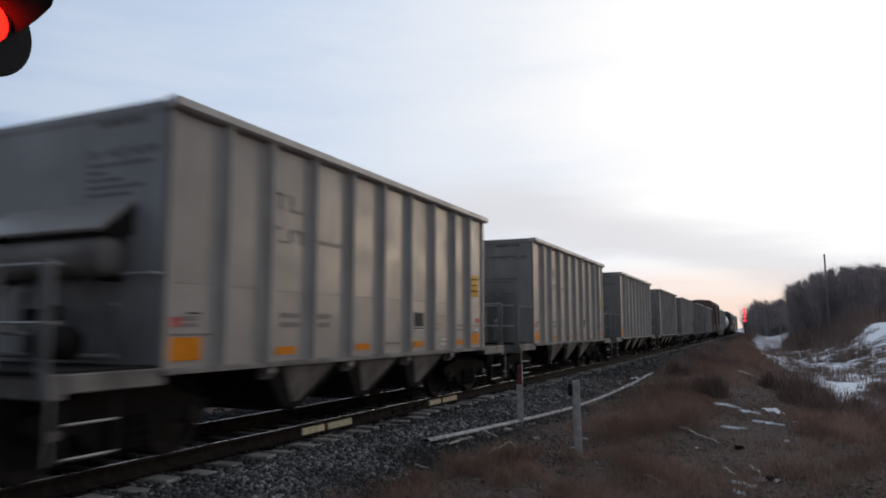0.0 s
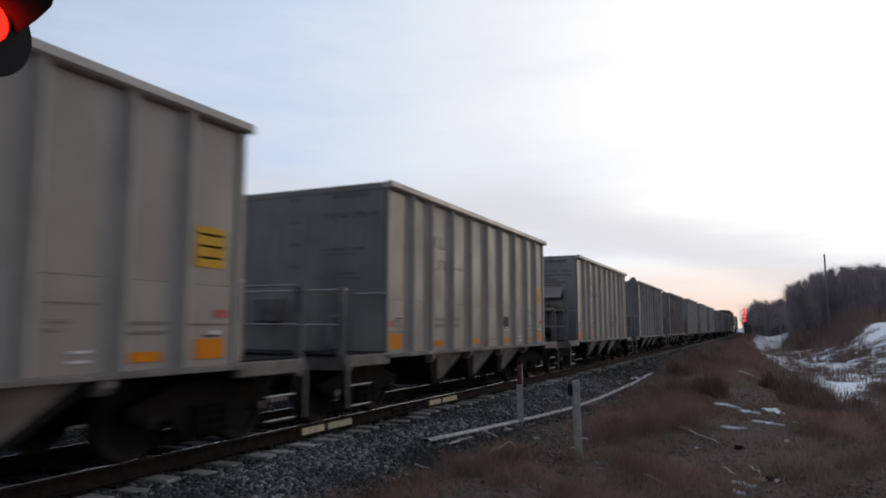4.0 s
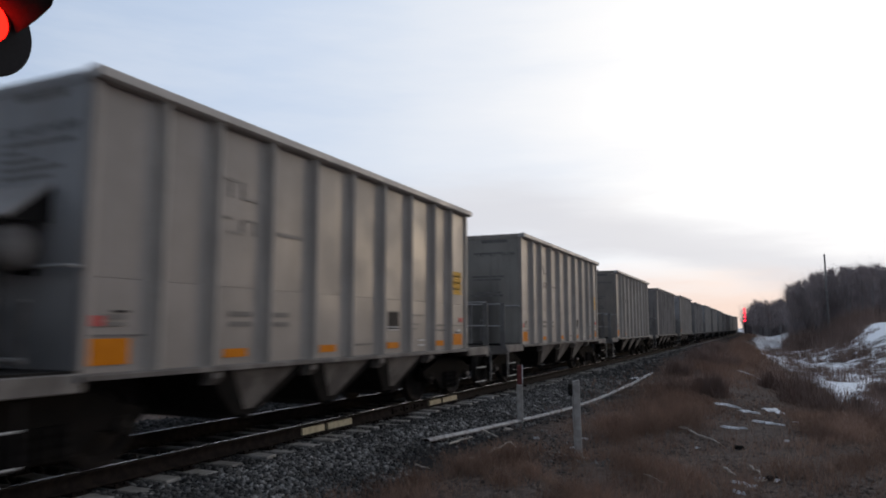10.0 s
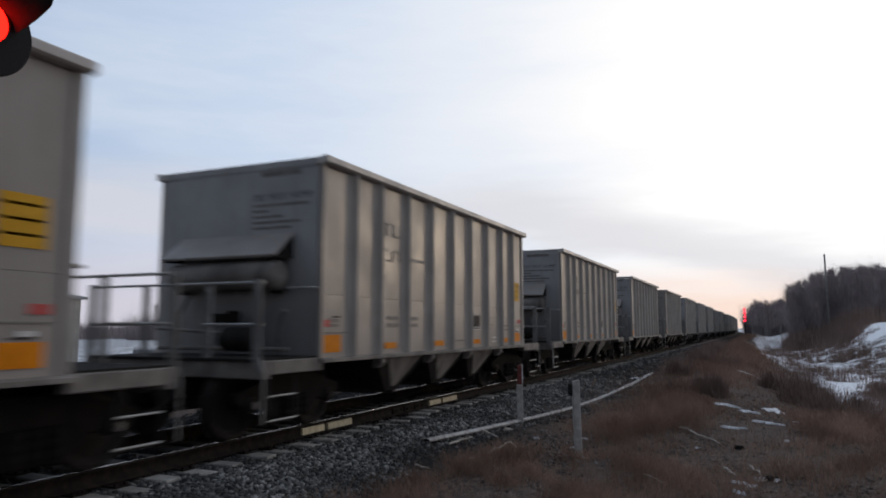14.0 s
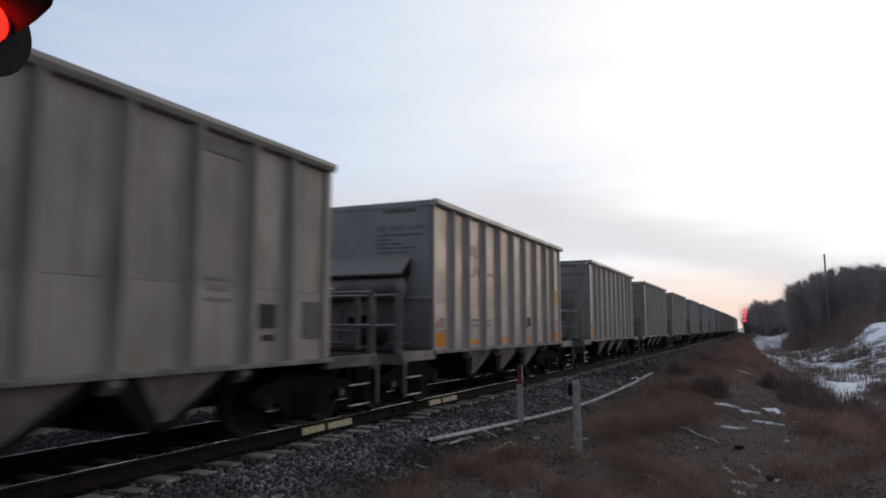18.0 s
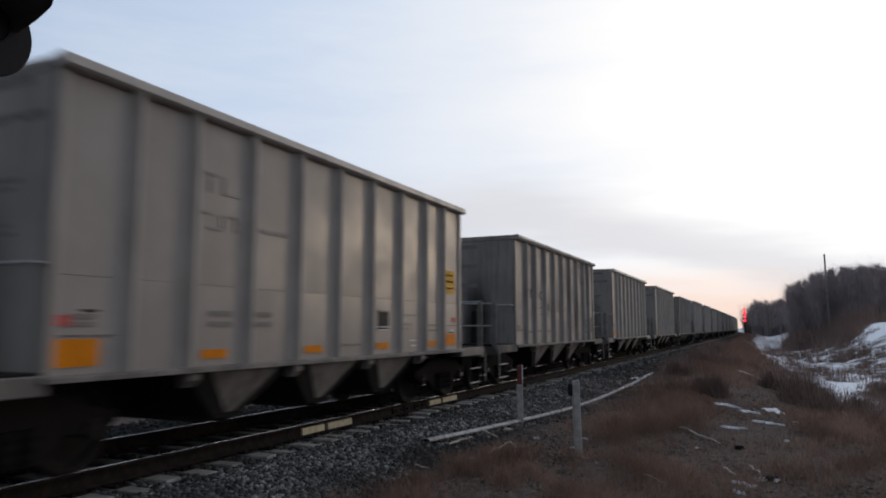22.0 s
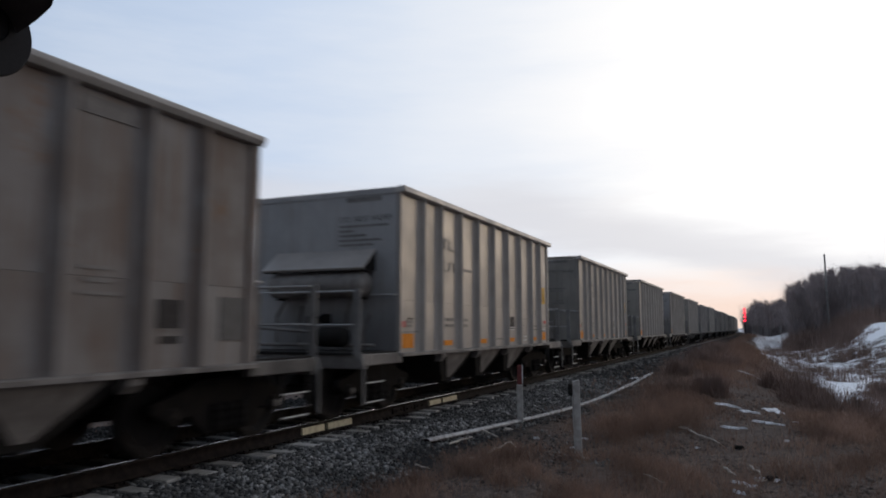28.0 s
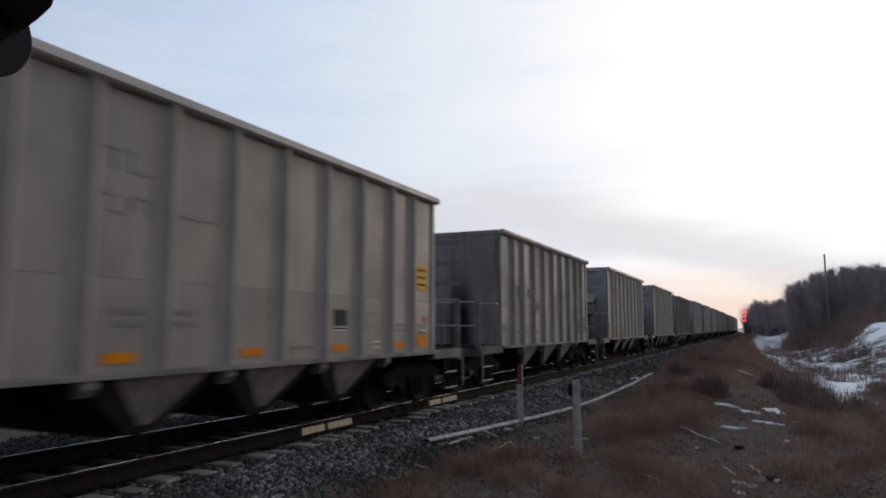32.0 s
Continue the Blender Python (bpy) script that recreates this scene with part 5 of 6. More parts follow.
def snow_patch(x, y, length, width, turn, seed):
    """A thin uneven sheet of old snow that follows the ground."""
    rng = random.Random(seed)
    n, rings = 30, 4
    lobes = [(rng.uniform(0.12, 0.34), k, rng.uniform(0, 6.28)) for k in (2, 3, 5, 7, 9)]
    ca, sa = math.cos(radians(turn)), math.sin(radians(turn))
    bm = bmesh.new()
    verts = []
    for j in range(1, rings + 1):
        row = []
        for i in range(n):
            a = 2 * math.pi * i / n
            r = (1 + sum(m * math.sin(k * a + p) for m, k, p in lobes)) * j / rings
            px, py = r * math.cos(a) * length / 2, r * math.sin(a) * width / 2
            gx, gy = x + px * ca - py * sa, y + px * sa + py * ca
            row.append(bm.verts.new((gx, gy, ground_at(gx, gy) + (0.03 + rng.uniform(-0.008, 0.008) if j < rings else -0.015))))
        verts.append(row)
    bm.faces.new(verts[0])
    for a, b in zip(verts, verts[1:]):
        for i in range(n):
            bm.faces.new((a[i], a[(i + 1) % n], b[(i + 1) % n], b[i]))
    tagged(part("snow_patch", bm, SNOW), "small patch of old snow on bare ground", "snow", "snow patches on the verge")


for i, row in enumerate(((-1.05, 20.5, 0.62, 0.8, -12), (-0.75, 19.9, 0.5, 0.3, -35), (-0.4, 19.1, 0.5, 0.55, -20), (0.18, 20.5, 0.62, 2.2, 0), (-0.01, 16.9, 0.85, 0.4, -25), (-0.66, 15.6, 0.55, 0.4, -20),
                         (-0.79, 33.6, 0.85, 1.5, 0), (0.07, 32.5, 0.85, 1.5, 10), (-2.06, 17.9, 0.16, 0.3, 0), (-0.34, 9.75, 0.24, 0.14, -15), (-0.2, 9.62, 0.12, 0.06, 20), (-0.12, 10.24, 0.15, 0.1, 5), (-0.34, 9.1, 0.2, 0.1, -30),
                         (0.08, 10.1, 0.1, 0.12, -50), (-4.1, 23.8, 0.37, 1.4, 0), (-4.35, 27.0, 0.45, 1.6, 3), (2.55, 29.0, 0.9, 4.6, -8), (3.5, 36.0, 1.7, 7.0, -12), (5.0, 44.0, 2.0, 8.0, -14), (-1.1, 12.9, 0.1, 0.06, 0),
                         (0.6, 17.9, 0.22, 0.12, 0), (-2.9, 11.6, 0.14, 0.06, 30), (-3.0, 12.6, 0.15, 0.06, 10), (-3.7, 12.1, 0.12, 0.05, 0), (0.3, 14.2, 0.1, 0.1, 0))):
    snow_patch(row[0], row[1], row[2] * 0.85, row[3] * 0.42, row[4], seed=i)


def stick(x, y, length, turn, r, label, mat):
    rng = random.Random(int(x * 100 + y))
    bm = bmesh.new()
    ca, sa = math.cos(radians(turn)), math.sin(radians(turn))
    pts = []
    for i in range(7):
        d = length * (i / 6 - 0.5)
        wob = rng.uniform(-0.03, 0.03) * length
        px, py = x + d * ca - wob * sa, y + d * sa + wob * ca
        q = Vector((px, py, ground_at(px, py) + r + 0.03 + rng.uniform(0, 0.02)))
        pts.append(q)
    limb(bm, pts, [r * (1.1 - i * 0.11) for i in range(7)])
    tagged(part("fallen_branch", bm, mat), label, "branch", "fallen branches on the verge")


for row in ((-4.53, 10.69, 0.8, 86, 0.016), (-4.42, 11.68, 0.49, -32, 0.02), (-3.85, 10.64, 1.12, 90, 0.018), (-3.67, 10.88, 0.74, -61, 0.016), (-4.3, 12.39, 0.17, 50, 0.025), (-3.9, 9.73, 0.22, 63, 0.012), (-1.16, 14.1, 1.99, -63, 0.022), (-0.47, 10.28, 0.47, -69, 0.018), (-0.15, 10.5, 1.0, -81, 0.014), (-0.1, 9.82, 0.14, 25, 0.018), (-1.32, 9.29, 0.49, -54, 0.012), (-4.27, 8.74, 0.25, -14, 0.012)):
    stick(*row, "pale fallen branch among the dead grass", STICK)


def litter():
    """Broken straw and chips lying flat on the bare strip."""
    rng = np.random.default_rng(31)
    k = 9000
    px, py = rng.uniform(-4.2, 3.4, k), 5.4 + 18 * rng.uniform(0, 1, k) ** 1.5
    a, ln, w = rng.uniform(0, 2 * np.pi, k), rng.uniform(0.03, 0.13, k), rng.uniform(0.0025, 0.006, k)
    dx, dy = np.cos(a) * ln, np.sin(a) * ln
    sx, sy = -np.sin(a) * w, np.cos(a) * w
    z0, z1 = ground_z(px, py) + 0.012, ground_z(px + dx, py + dy) + 0.014
    corners = [np.stack([px - sx, py - sy, z0], -1), np.stack([px + sx, py + sy, z0], -1), np.stack([px + dx + sx, py + dy + sy, z1], -1), np.stack([px + dx - sx, py + dy - sy, z1], -1)]
    pieces("straw_litter", np.stack(corners, 1).reshape(-1, 3), np.arange(4 * k).reshape(-1, 4), PALEGRASS, "broken straw lying on bare soil", "straw")


litter()


def wood_lump(x, y, size, turn):
    rng = random.Random(int(x * 97 + y * 31))
    bm = bmesh.new()
    for v in box(bm, -size, size, -size * 0.45, size * 0.45, -0.03, size * 0.7):
        v.co += Vector((rng.uniform(-0.3, 0.3), rng.uniform(-0.2, 0.2), rng.uniform(-0.2, 0.1))) * size
    tagged(part("wood_lump", bm, UNDER, bevel=0.01, m=pose(x, y, ground_at(x, y), 0, 0, turn)), "dark broken lump of old tie wood", "wood", "lumps of old wood")


for row in ((0.02, 10.2, 0.09, 30), (0.12, 9.95, 0.05, 100), (-0.45, 13.0, 0.09, 10), (-2.0, 15.4, 0.07, 60)):
    wood_lump(*row)


# ---- bare trees, bushes, pole ----
def bare_tree(height, seed, spread_out, mats, name, label, category, group, trunk_r):
    """A leafless tree: a tapered, slightly bent trunk with limbs, and a crown of fine twigs."""
    rng = random.Random(seed)
    tree = thing(name, label, category, group)
    bm = bmesh.new()
    tips = []
    p, d = Vector((0, 0, -0.3)), Vector((rng.uniform(-0.05, 0.05), rng.uniform(-0.05, 0.05), 1))
    n = 9
    for i in range(n):
        q = p + d * (height / n)
        r0, r1 = trunk_r * (1 - i / n) + 0.012, trunk_r * (1 - (i + 1) / n) + 0.012
        tube(bm, p, q, r0, 7, r1)
        if i >= 2:
            for _ in range(3 if i < n - 1 else 5):
                a = rng.uniform(0, 6.28)
                up = rng.uniform(0.45, 1.3)
                ln = height * spread_out * rng.uniform(0.5, 1.0) * (1.15 - i / n)
                v = Vector((math.cos(a), math.sin(a), up)).normalized()
                base, prev, rr = p.lerp(q, rng.random()), None, r1 * 0.55 + 0.006
                prev = base
                for k in range(3):
                    nxt = prev + (v + Vector((0, 0, 0.18 * k)) + Vector((rng.uniform(-0.2, 0.2), rng.uniform(-0.2, 0.2), 0))).normalized() * ln / 3
                    tube(bm, prev, nxt, rr * (1 - k * 0.28), 5, rr * (0.72 - k * 0.24))
                    tips.append((nxt, v))
                    prev = nxt
        p, d = q, (d + Vector((rng.uniform(-0.08, 0.08), rng.uniform(-0.08, 0.08), 0))).normalized()
    part("trunk", bm, mats[0], tree)
    nr = np.random.default_rng(seed)
    verts, faces = [], []
    for tip, v in tips:
        for _ in range(34):
            start = np.array(tip) + nr.normal(0, height * 0.018, 3)
            way = np.array(v) * 0.7 + nr.normal(0, 0.55, 3) + [0, 0, 0.5]
            way = way / np.linalg.norm(way) * height * nr.uniform(0.05, 0.12)
            across = np.cross(way, nr.normal(0, 1, 3))
            across *= 0.008 * (height / 10) / (np.linalg.norm(across) + 1e-6)
            i = len(verts)
            verts += [start - across, start + across, start + way]
            faces.append((i, i + 1, i + 2))
    part("crown", raw("crown", verts, faces, mats[1]), None, tree, "haze of bare twigs")
    return tree


def crown_height(q):
    """Height of the wood above the rails 115 m away, at the bearing q: it climbs from its western edge."""
    return float(np.interp(q, (0.036, 0.041, 0.056, 0.070, 0.080, 0.092, 0.2), (7.3, 8.1, 8.9, 9.6, 10.1, 10.4, 10.5)))


def woods():
    rng = random.Random(7)
    label = "tall leafless aspen at the edge of the woods"
    kinds = [bare_tree(h, 20 + i, s, (BARK, TWIG), "bare_tree", label, "tree", "bare trees of the wood", 0.10 + 0.004 * h) for i, (h, s) in enumerate(((11.5, 0.20), (12.5, 0.18), (10.5, 0.24), (9.0, 0.26), (7.0, 0.30)))]
    used = set()

    def plant(kind, x, y, size):
        m = pose(x, y, ground_at(x, y), rng.uniform(-3, 3), rng.uniform(-3, 3), rng.uniform(0, 360))
        if kind not in used:
            used.add(kind)
            kinds[kind].matrix_basis = m
            ob = kinds[kind]
        else:
            ob = copy_thing(kinds[kind], m)
        ob.scale = (size, size, size)

    # the near wood on the right of the line, lower towards its western edge
    for i in range(165):
        y = rng.uniform(104, 165)
        q = 0.038 + rng.uniform(0, 1) ** 0.9 * 0.15 if i > 16 else rng.uniform(0.0375, 0.046)
        want = crown_height(q) * y / 115 * rng.uniform(0.84, 0.99) - ground_at(q * y, y)
        kind = rng.choice((0, 1, 2)) if want > 9.5 else rng.choice((2, 3, 4))
        plant(kind, q * y, y, want / (11.5, 12.5, 10.5, 9.0, 7.0)[kind] * 0.96)
    # the farther wood behind it, up to the track
    for i in range(50):
        y = rng.uniform(225, 300)
        x = -0.0125 * y + rng.uniform(0, 1) * 0.050 * y
        plant(rng.choice((0, 1, 2, 2)), x, y, rng.uniform(0.84, 0.92) * (0.9 if x < -0.009 * y else 1.0))
    # a few beyond the train
    for i in range(14):
        y = rng.uniform(150, 240)
        plant(rng.choice((3, 4)), track_x(y) - rng.uniform(10, 26), y, rng.uniform(0.6, 0.95))
    # a small stand across the snowy field
    for a, d, kind, size in ((45.5, 134, 2, 0.70), (46.3, 137, 0, 0.55)):
        plant(kind, -math.sin(radians(a)) * d, math.cos(radians(a)) * d, size)


woods()


def thicket(name, rows, label, mat, seed, sliver):
    """Far or low growth as one mass of standing twigs: rows of (x, y, radius, height, count)."""
    rng = np.random.default_rng(seed)
    verts, faces = [], []
    for x, y, rad, h, n in rows:
        a, r = rng.uniform(0, 6.28, n), rad * np.sqrt(rng.uniform(0, 1, n))
        px, py = x + r * np.cos(a), y + r * np.sin(a)
        z = ground_z(px, py)
        hh = h * rng.uniform(0.35, 1.0, n) * (1 - 0.45 * (r / rad) ** 2)
        base = np.stack([px, py, z - 0.05], -1)
        tip = base + np.stack([rng.normal(0, 0.22, n) * hh, rng.normal(0, 0.22, n) * hh, hh], -1)
        wa = rng.uniform(0, 6.28, n)
        w = sliver * rng.uniform(0.5, 1.5, n)
        side = np.stack([np.cos(wa) * w, np.sin(wa) * w, 0 * w], -1)
        i = len(verts) * 3
        verts.append(np.stack([base - side, base + side, tip], 1).reshape(-1, 3))
    v = np.concatenate(verts)
    pieces(name, v, np.arange(len(v)).reshape(-1, 3), mat, label, "thicket")


def thickets():
    rng = random.Random(9)
    mass = []
    for _ in range(120):
        y = rng.uniform(116, 180)
        q = rng.uniform(0.052, 0.20)
        mass.append((q * y, y, 3.4, crown_height(q) * y / 115 * rng.uniform(0.66, 0.86) - ground_at(q * y, y), 1000))
    thicket("far_woods", mass, "dark depth of the bare woods", TWIG, 3, 0.022)
    leaders = []
    for _ in range(330):
        y = rng.uniform(110, 150)
        q = rng.uniform(0.044, 0.20)
        leaders.append((q * y, y, 1.1, crown_height(q) * y / 115 * rng.uniform(0.9, 1.2) - ground_at(q * y, y), 190))
    thicket("far_woods", leaders, "slender leafless poles of young aspens", TWIG, 8, 0.02)
    mass = []
    for _ in range(80):
        y = rng.uniform(255, 300)
        q = rng.uniform(-0.0105, 0.034)
        mass.append((q * y, y, 3.4, rng.uniform(12.9, 13.6) * y / 280 * (0.93 if q < -0.006 else 1.0), 1300))
    thicket("far_woods", mass, "dark depth of the distant woods", TWIG, 4, 0.045)
    west = []
    for _ in range(90):
        a, d = radians(rng.uniform(32, 95)), rng.uniform(190, 250)
        west.append((-math.sin(a) * d, math.cos(a) * d, 9.0, rng.uniform(4, 9), 260))
    thicket("far_woods", west, "dim line of woods beyond the snowy field", TWIG, 5, 0.07)
    stand = []
    for _ in range(26):
        a, d = radians(rng.gauss(45.5, 1.1)), rng.uniform(128, 142)
        stand.append((-math.sin(a) * d, math.cos(a) * d, 1.6, rng.uniform(3.5, 8.2), 230))
    for _ in range(40):
        a, d = radians(rng.uniform(36, 62)), rng.uniform(145, 165)
        stand.append((-math.sin(a) * d, math.cos(a) * d, 5.0, rng.uniform(2.4, 3.6), 420))
    thicket("bare_thicket", stand, "leafless thicket across the snowy field", TWIG, 12, 0.028)
    # willow scrub in the ditch before the woods
    scrub = [(0.03 * y + rng.uniform(0.0, 0.10) * y, y, rng.uniform(0.8, 2.0), rng.uniform(0.9, 2.0) * (1.9 if y > 92 else 1.0), 300) for y in [rng.uniform(60, 90) for _ in range(9)] + [rng.uniform(96, 108) for _ in range(70)]]
    scrub += [(q * y, y, rng.uniform(0.7, 1.5), rng.uniform(0.9, 1.9), 260) for q, y in [(rng.uniform(0.066, 0.112), rng.uniform(82, 104)) for _ in range(34)]]
    scrub = [r for r in scrub if r[0] < 0.112 * r[1] or r[1] > 93]
    thicket("willow_scrub", scrub, "reddish brown willow scrub standing in snow", WILLOW, 6, 0.014)
    bank = []
    for _ in range(150):
        y, q = rng.uniform(40, 96), rng.uniform(0.004, 0.15)
        if q < 0.114 or y < 64:
            bank.append((q * y, y, rng.uniform(0.25, 0.8), rng.uniform(0.35, 1.0), 85))
    thicket("willow_scrub", bank, "tufts of brown scrub standing in old snow", WILLOW, 9, 0.011)
    ditch = [(rng.uniform(0.111, 0.14) * y, y, rng.uniform(0.25, 0.6), rng.uniform(0.35, 0.75), 170) for y in [rng.uniform(26, 40) for _ in range(34)]]
    thicket("willow_scrub", ditch, "short reddish scrub at the rim of the ditch", WILLOW, 10, 0.008)
    near = [(rng.uniform(0.128, 0.20) * y, y, rng.uniform(0.3, 0.8), rng.uniform(0.5, 1.1), 170) for y in [rng.uniform(24, 48) for _ in range(50)]]
    thicket("willow_scrub", near, "low reddish scrub standing in the snowy ditch", WILLOW, 7, 0.008)


def bush(x, y, rad, h, n, seed):
    rng = np.random.default_rng(seed)
    plant = thing("bush", "low tangled brown bush on the ridge", "bush", "bushes on the ridge", m=pose(x, y, ground_at(x, y)))
    a, tilt = rng.uniform(0, 6.28, n), rng.uniform(0.05, 1.1, n)
    ln = h * rng.uniform(0.5, 1.1, n)
    base = np.stack([rng.normal(0, rad * 0.25, n), rng.normal(0, rad * 0.25, n), np.full(n, -0.05)], -1)
    tip = base + np.stack([np.cos(a) * np.sin(tilt), np.sin(a) * np.sin(tilt), np.cos(tilt)], -1) * ln[:, None] * [rad / h, rad / h, 1]
    mid = (base + tip) / 2 + rng.normal(0, 0.05, (n, 3))
    wa = rng.uniform(0, 6.28, n)
    side = np.stack([np.cos(wa), np.sin(wa), 0 * wa], -1) * 0.012
    verts = np.stack([base - side, base + side, mid, tip, mid + side], 1).reshape(-1, 3)
    i = np.arange(n)[:, None] * 5
    part("branchwork", raw("branchwork", verts, np.concatenate([i + [0, 1, 4], i + [0, 4, 2], i + [2, 4, 3]], 0), WILLOW), None, plant)


for i, row in enumerate(((-2.2, 31.5, 0.9, 1.0, 900), (-2.9, 27.5, 0.8, 0.9, 700), (-2.4, 22.0, 0.7, 0.8, 600), (-3.1, 38.0, 1.0, 1.0, 700), (-2.6, 46.0, 1.2, 1.1, 700), (-1.5, 35.0, 0.8, 0.8, 500), (1.3, 21.0, 0.7, 0.8, 500), (0.9, 24.5, 0.7, 0.8, 500), (2.2, 18.5, 0.7, 0.75, 500), (4.6, 27.0, 0.9, 0.95, 700), (3.9, 19.5, 0.8, 0.85, 600), (4.6, 33.0, 1.0, 1.1, 500), (-3.4, 60.0, 1.4, 1.1, 600), (-1.3, 22.2, 0.45, 0.85, 1300), (-1.75, 23.0, 0.4, 0.7, 800), (0.8, 25.0, 0.7, 1.15, 900), (1.35, 27.5, 0.8, 1.3, 900), (1.7, 23.5, 0.7, 1.0, 800), (2.6, 26.0, 0.6, 0.9, 700), (0.2, 29.0, 0.7, 1.0, 700))):
    bush(*row, seed=30 + i)
thickets()


def utility_pole():
    x, y = 8.35, 110.0
    z = ground_at(x, y)
    pole = thing("utility_pole", "grey weathered utility pole before the woods", "pole", m=pose(x, y, z, 0, -0.2, 0))
    bm = bmesh.new()
    tube(bm, (0, 0, -0.4), (0, 0, 11.6 - z), 0.16, 10, 0.11)
    part("shaft", bm, POLE, pole)
    bm = bmesh.new()
    tube(bm, (0, -0.03, 11.5 - z), (0, -0.03, 11.8 - z), 0.03, 8)
    part("pin_insulator", bm, UNDER, pole)


utility_pole()


def distant_signal():
    x, y = -4.44, 220.0
    z = ground_at(x, y)
    sig = thing("block_signal", "distant railway signal mast showing red lights", "signal", m=pose(x, y, z))
    bm = bmesh.new()
    tube(bm, (0, 0, -0.3), (0, 0, 7.3 - z), 0.09, 8)
    part("mast", bm, UNDER, sig)
    for h in (6.7, 5.65, 4.6, 3.55):
        bm = bmesh.new()
        lathe(bm, [(0.32, -0.02), (0.32, 0.02)], 20, pose(0, -0.2, h - z, 90, 0, 0))
        head = part("signal_head", bm, UNDER, sig, "black round signal backboard")
        bm = bmesh.new()
        lathe(bm, [(0.27, 0.0), (0.22, 0.05), (0.05, 0.07)], 14, pose(0, -0.222, h - z, 90, 0, 0))
        part("lens", bm, RED_FAR, head, "glowing red lens")


RED_FAR = glowing("distant_red_lamp", (1.0, 0.012, 0.03), 7.0)
distant_signal()


# ---- signal bungalow beyond the track ----
def bungalow():
    x0, x1, y0, y1, zb, zt = -21.3, -18.2, 12.55, 14.4, -0.75, 2.28
    hut = thing("signal_bungalow", "pale metal railway signal bungalow with hipped roof", "hut", m=pose(0, 0, 0))
    bm = bmesh.new()
    box(bm, x0, x1, y0, y1, zb, zt)
    part("hut_body", bm, HUT, hut, bevel=0.02)
    bm = bmesh.new()
    e = 0.12
    base = [bm.verts.new((x, y, zt + 0.005)) for x, y in ((x0 - e, y0 - e), (x1 + e, y0 - e), (x1 + e, y1 + e), (x0 - e, y1 + e))]
    eave = [bm.verts.new((v.co.x, v.co.y, zt + 0.075)) for v in base]
    yc = (y0 + y1) / 2
    ridge = [bm.verts.new((x, yc, zt + 0.34)) for x in (x0 + 0.8, x1 - 0.8)]
    bm.faces.new(base[::-1])
    for i in range(4):
        bm.faces.new((base[i], base[(i + 1) % 4], eave[(i + 1) % 4], eave[i]))
    bm.faces.new((eave[0], eave[1], ridge[1], ridge[0])), bm.faces.new((eave[2], eave[3], ridge[0], ridge[1]))
    bm.faces.new((eave[1], eave[2], ridge[1])), bm.faces.new((eave[3], eave[0], ridge[0]))
    part("roof", bm, HUTROOF, hut, "low hipped metal roof")
    bm = bmesh.new()
    lathe(bm, [(0.10, zt + 0.25), (0.10, zt + 0.46), (0.19, zt + 0.48), (0.19, zt + 0.60), (0.08, zt + 0.66)], 14, pose(x1 - 0.95, yc, 0))
    part("roof_vent", bm, UNDER, hut, "round roof ventilator", smooth=False)
    bm = bmesh.new()
    box(bm, x1 - 1.55, x1 - 0.55, y0 - 0.05, y0 + 0.01, zb + 0.15, zt - 0.25)
    door = part("door", bm, HUT, hut, bevel=0.01)
    bm = bmesh.new()
    box(bm, x1 - 0.72, x1 - 0.64, y0 - 0.11, y0 - 0.05, 0.55, 0.78)
    part("handle", bm, UNDER, door)
    bm = bmesh.new()
    box(bm, x1 - 1.30, x1 - 0.95, y0 - 0.07, y0 - 0.052, 1.2, 1.5)
    part("notice", bm, FADED, door)
    for y in (y0 + 0.75, y0 + 1.3):
        bm = bmesh.new()
        box(bm, x1 + 0.001, x1 + 0.02, y - 0.02, y + 0.02, zb, zt)
        part("wall_seam", bm, UNDER, hut)
    bm = bmesh.new()
    lathe(bm, [(0.035, 0.0), (0.035, 0.05), (0.012, 0.07)], 10, pose(x1 + 0.02, y0 + 0.22, 1.72, 0, 90, 0))
    part("wall_lamp", bm, LAMPWHITE, hut, "small lit wall lamp")
    # instrument case and bins at its side
    case = thing("relay_case", "grey metal relay case on legs beside the hut", "cabinet", m=pose(-16.6, 15.6, ground_at(-16.6, 15.6)))
    bm = bmesh.new()
    box(bm, -0.4, 0.4, -0.35, 0.35, 0.35, 1.55)
    part("case", bm, HUTROOF, case, bevel=0.03)
    for dx in (-0.3, 0.3):
        bm = bmesh.new()
        box(bm, dx - 0.04, dx + 0.04, -0.3, 0.3, -0.1, 0.36)
        part("leg", bm, UNDER, case)


HUT = material("pale_hut_sheet", ((0.46, 0.45, 0.42), (0.38, 0.37, 0.35)), 2.0, (0.45, 0.6), bump=0.1, streaks=0.35)
HUTROOF = material("grey_hut_roof", ((0.34, 0.34, 0.35), (0.26, 0.26, 0.27)), 3.0, (0.5, 0.7), bump=0.1)
LAMPWHITE = glowing("wall_lamp_glow", (1.0, 0.9, 0.75), 3.0)
bungalow()


# ---- crossing signal, of which one lamp reaches into view ----
LAMP_AT = (-3.56, 2.18, 2.99)
SHUTTER_OPEN = -88.0
LENS_UP = 0.045          # the lens sits above the middle of its background
SHUTTER_AT = (-0.018, 0.0, 0.20 + LENS_UP)


def visor_reach(a):
    """How far the visor reaches forward, by the angle from its lower edge: cut straight on a slant, rounded at the tip."""
    return float(np.interp(a, (12, 18, 24, 30, 36, 42, 48, 60, 90), (0.02, 0.086, 0.154, 0.207, 0.264, 0.313, 0.343, 0.383, 0.405)))


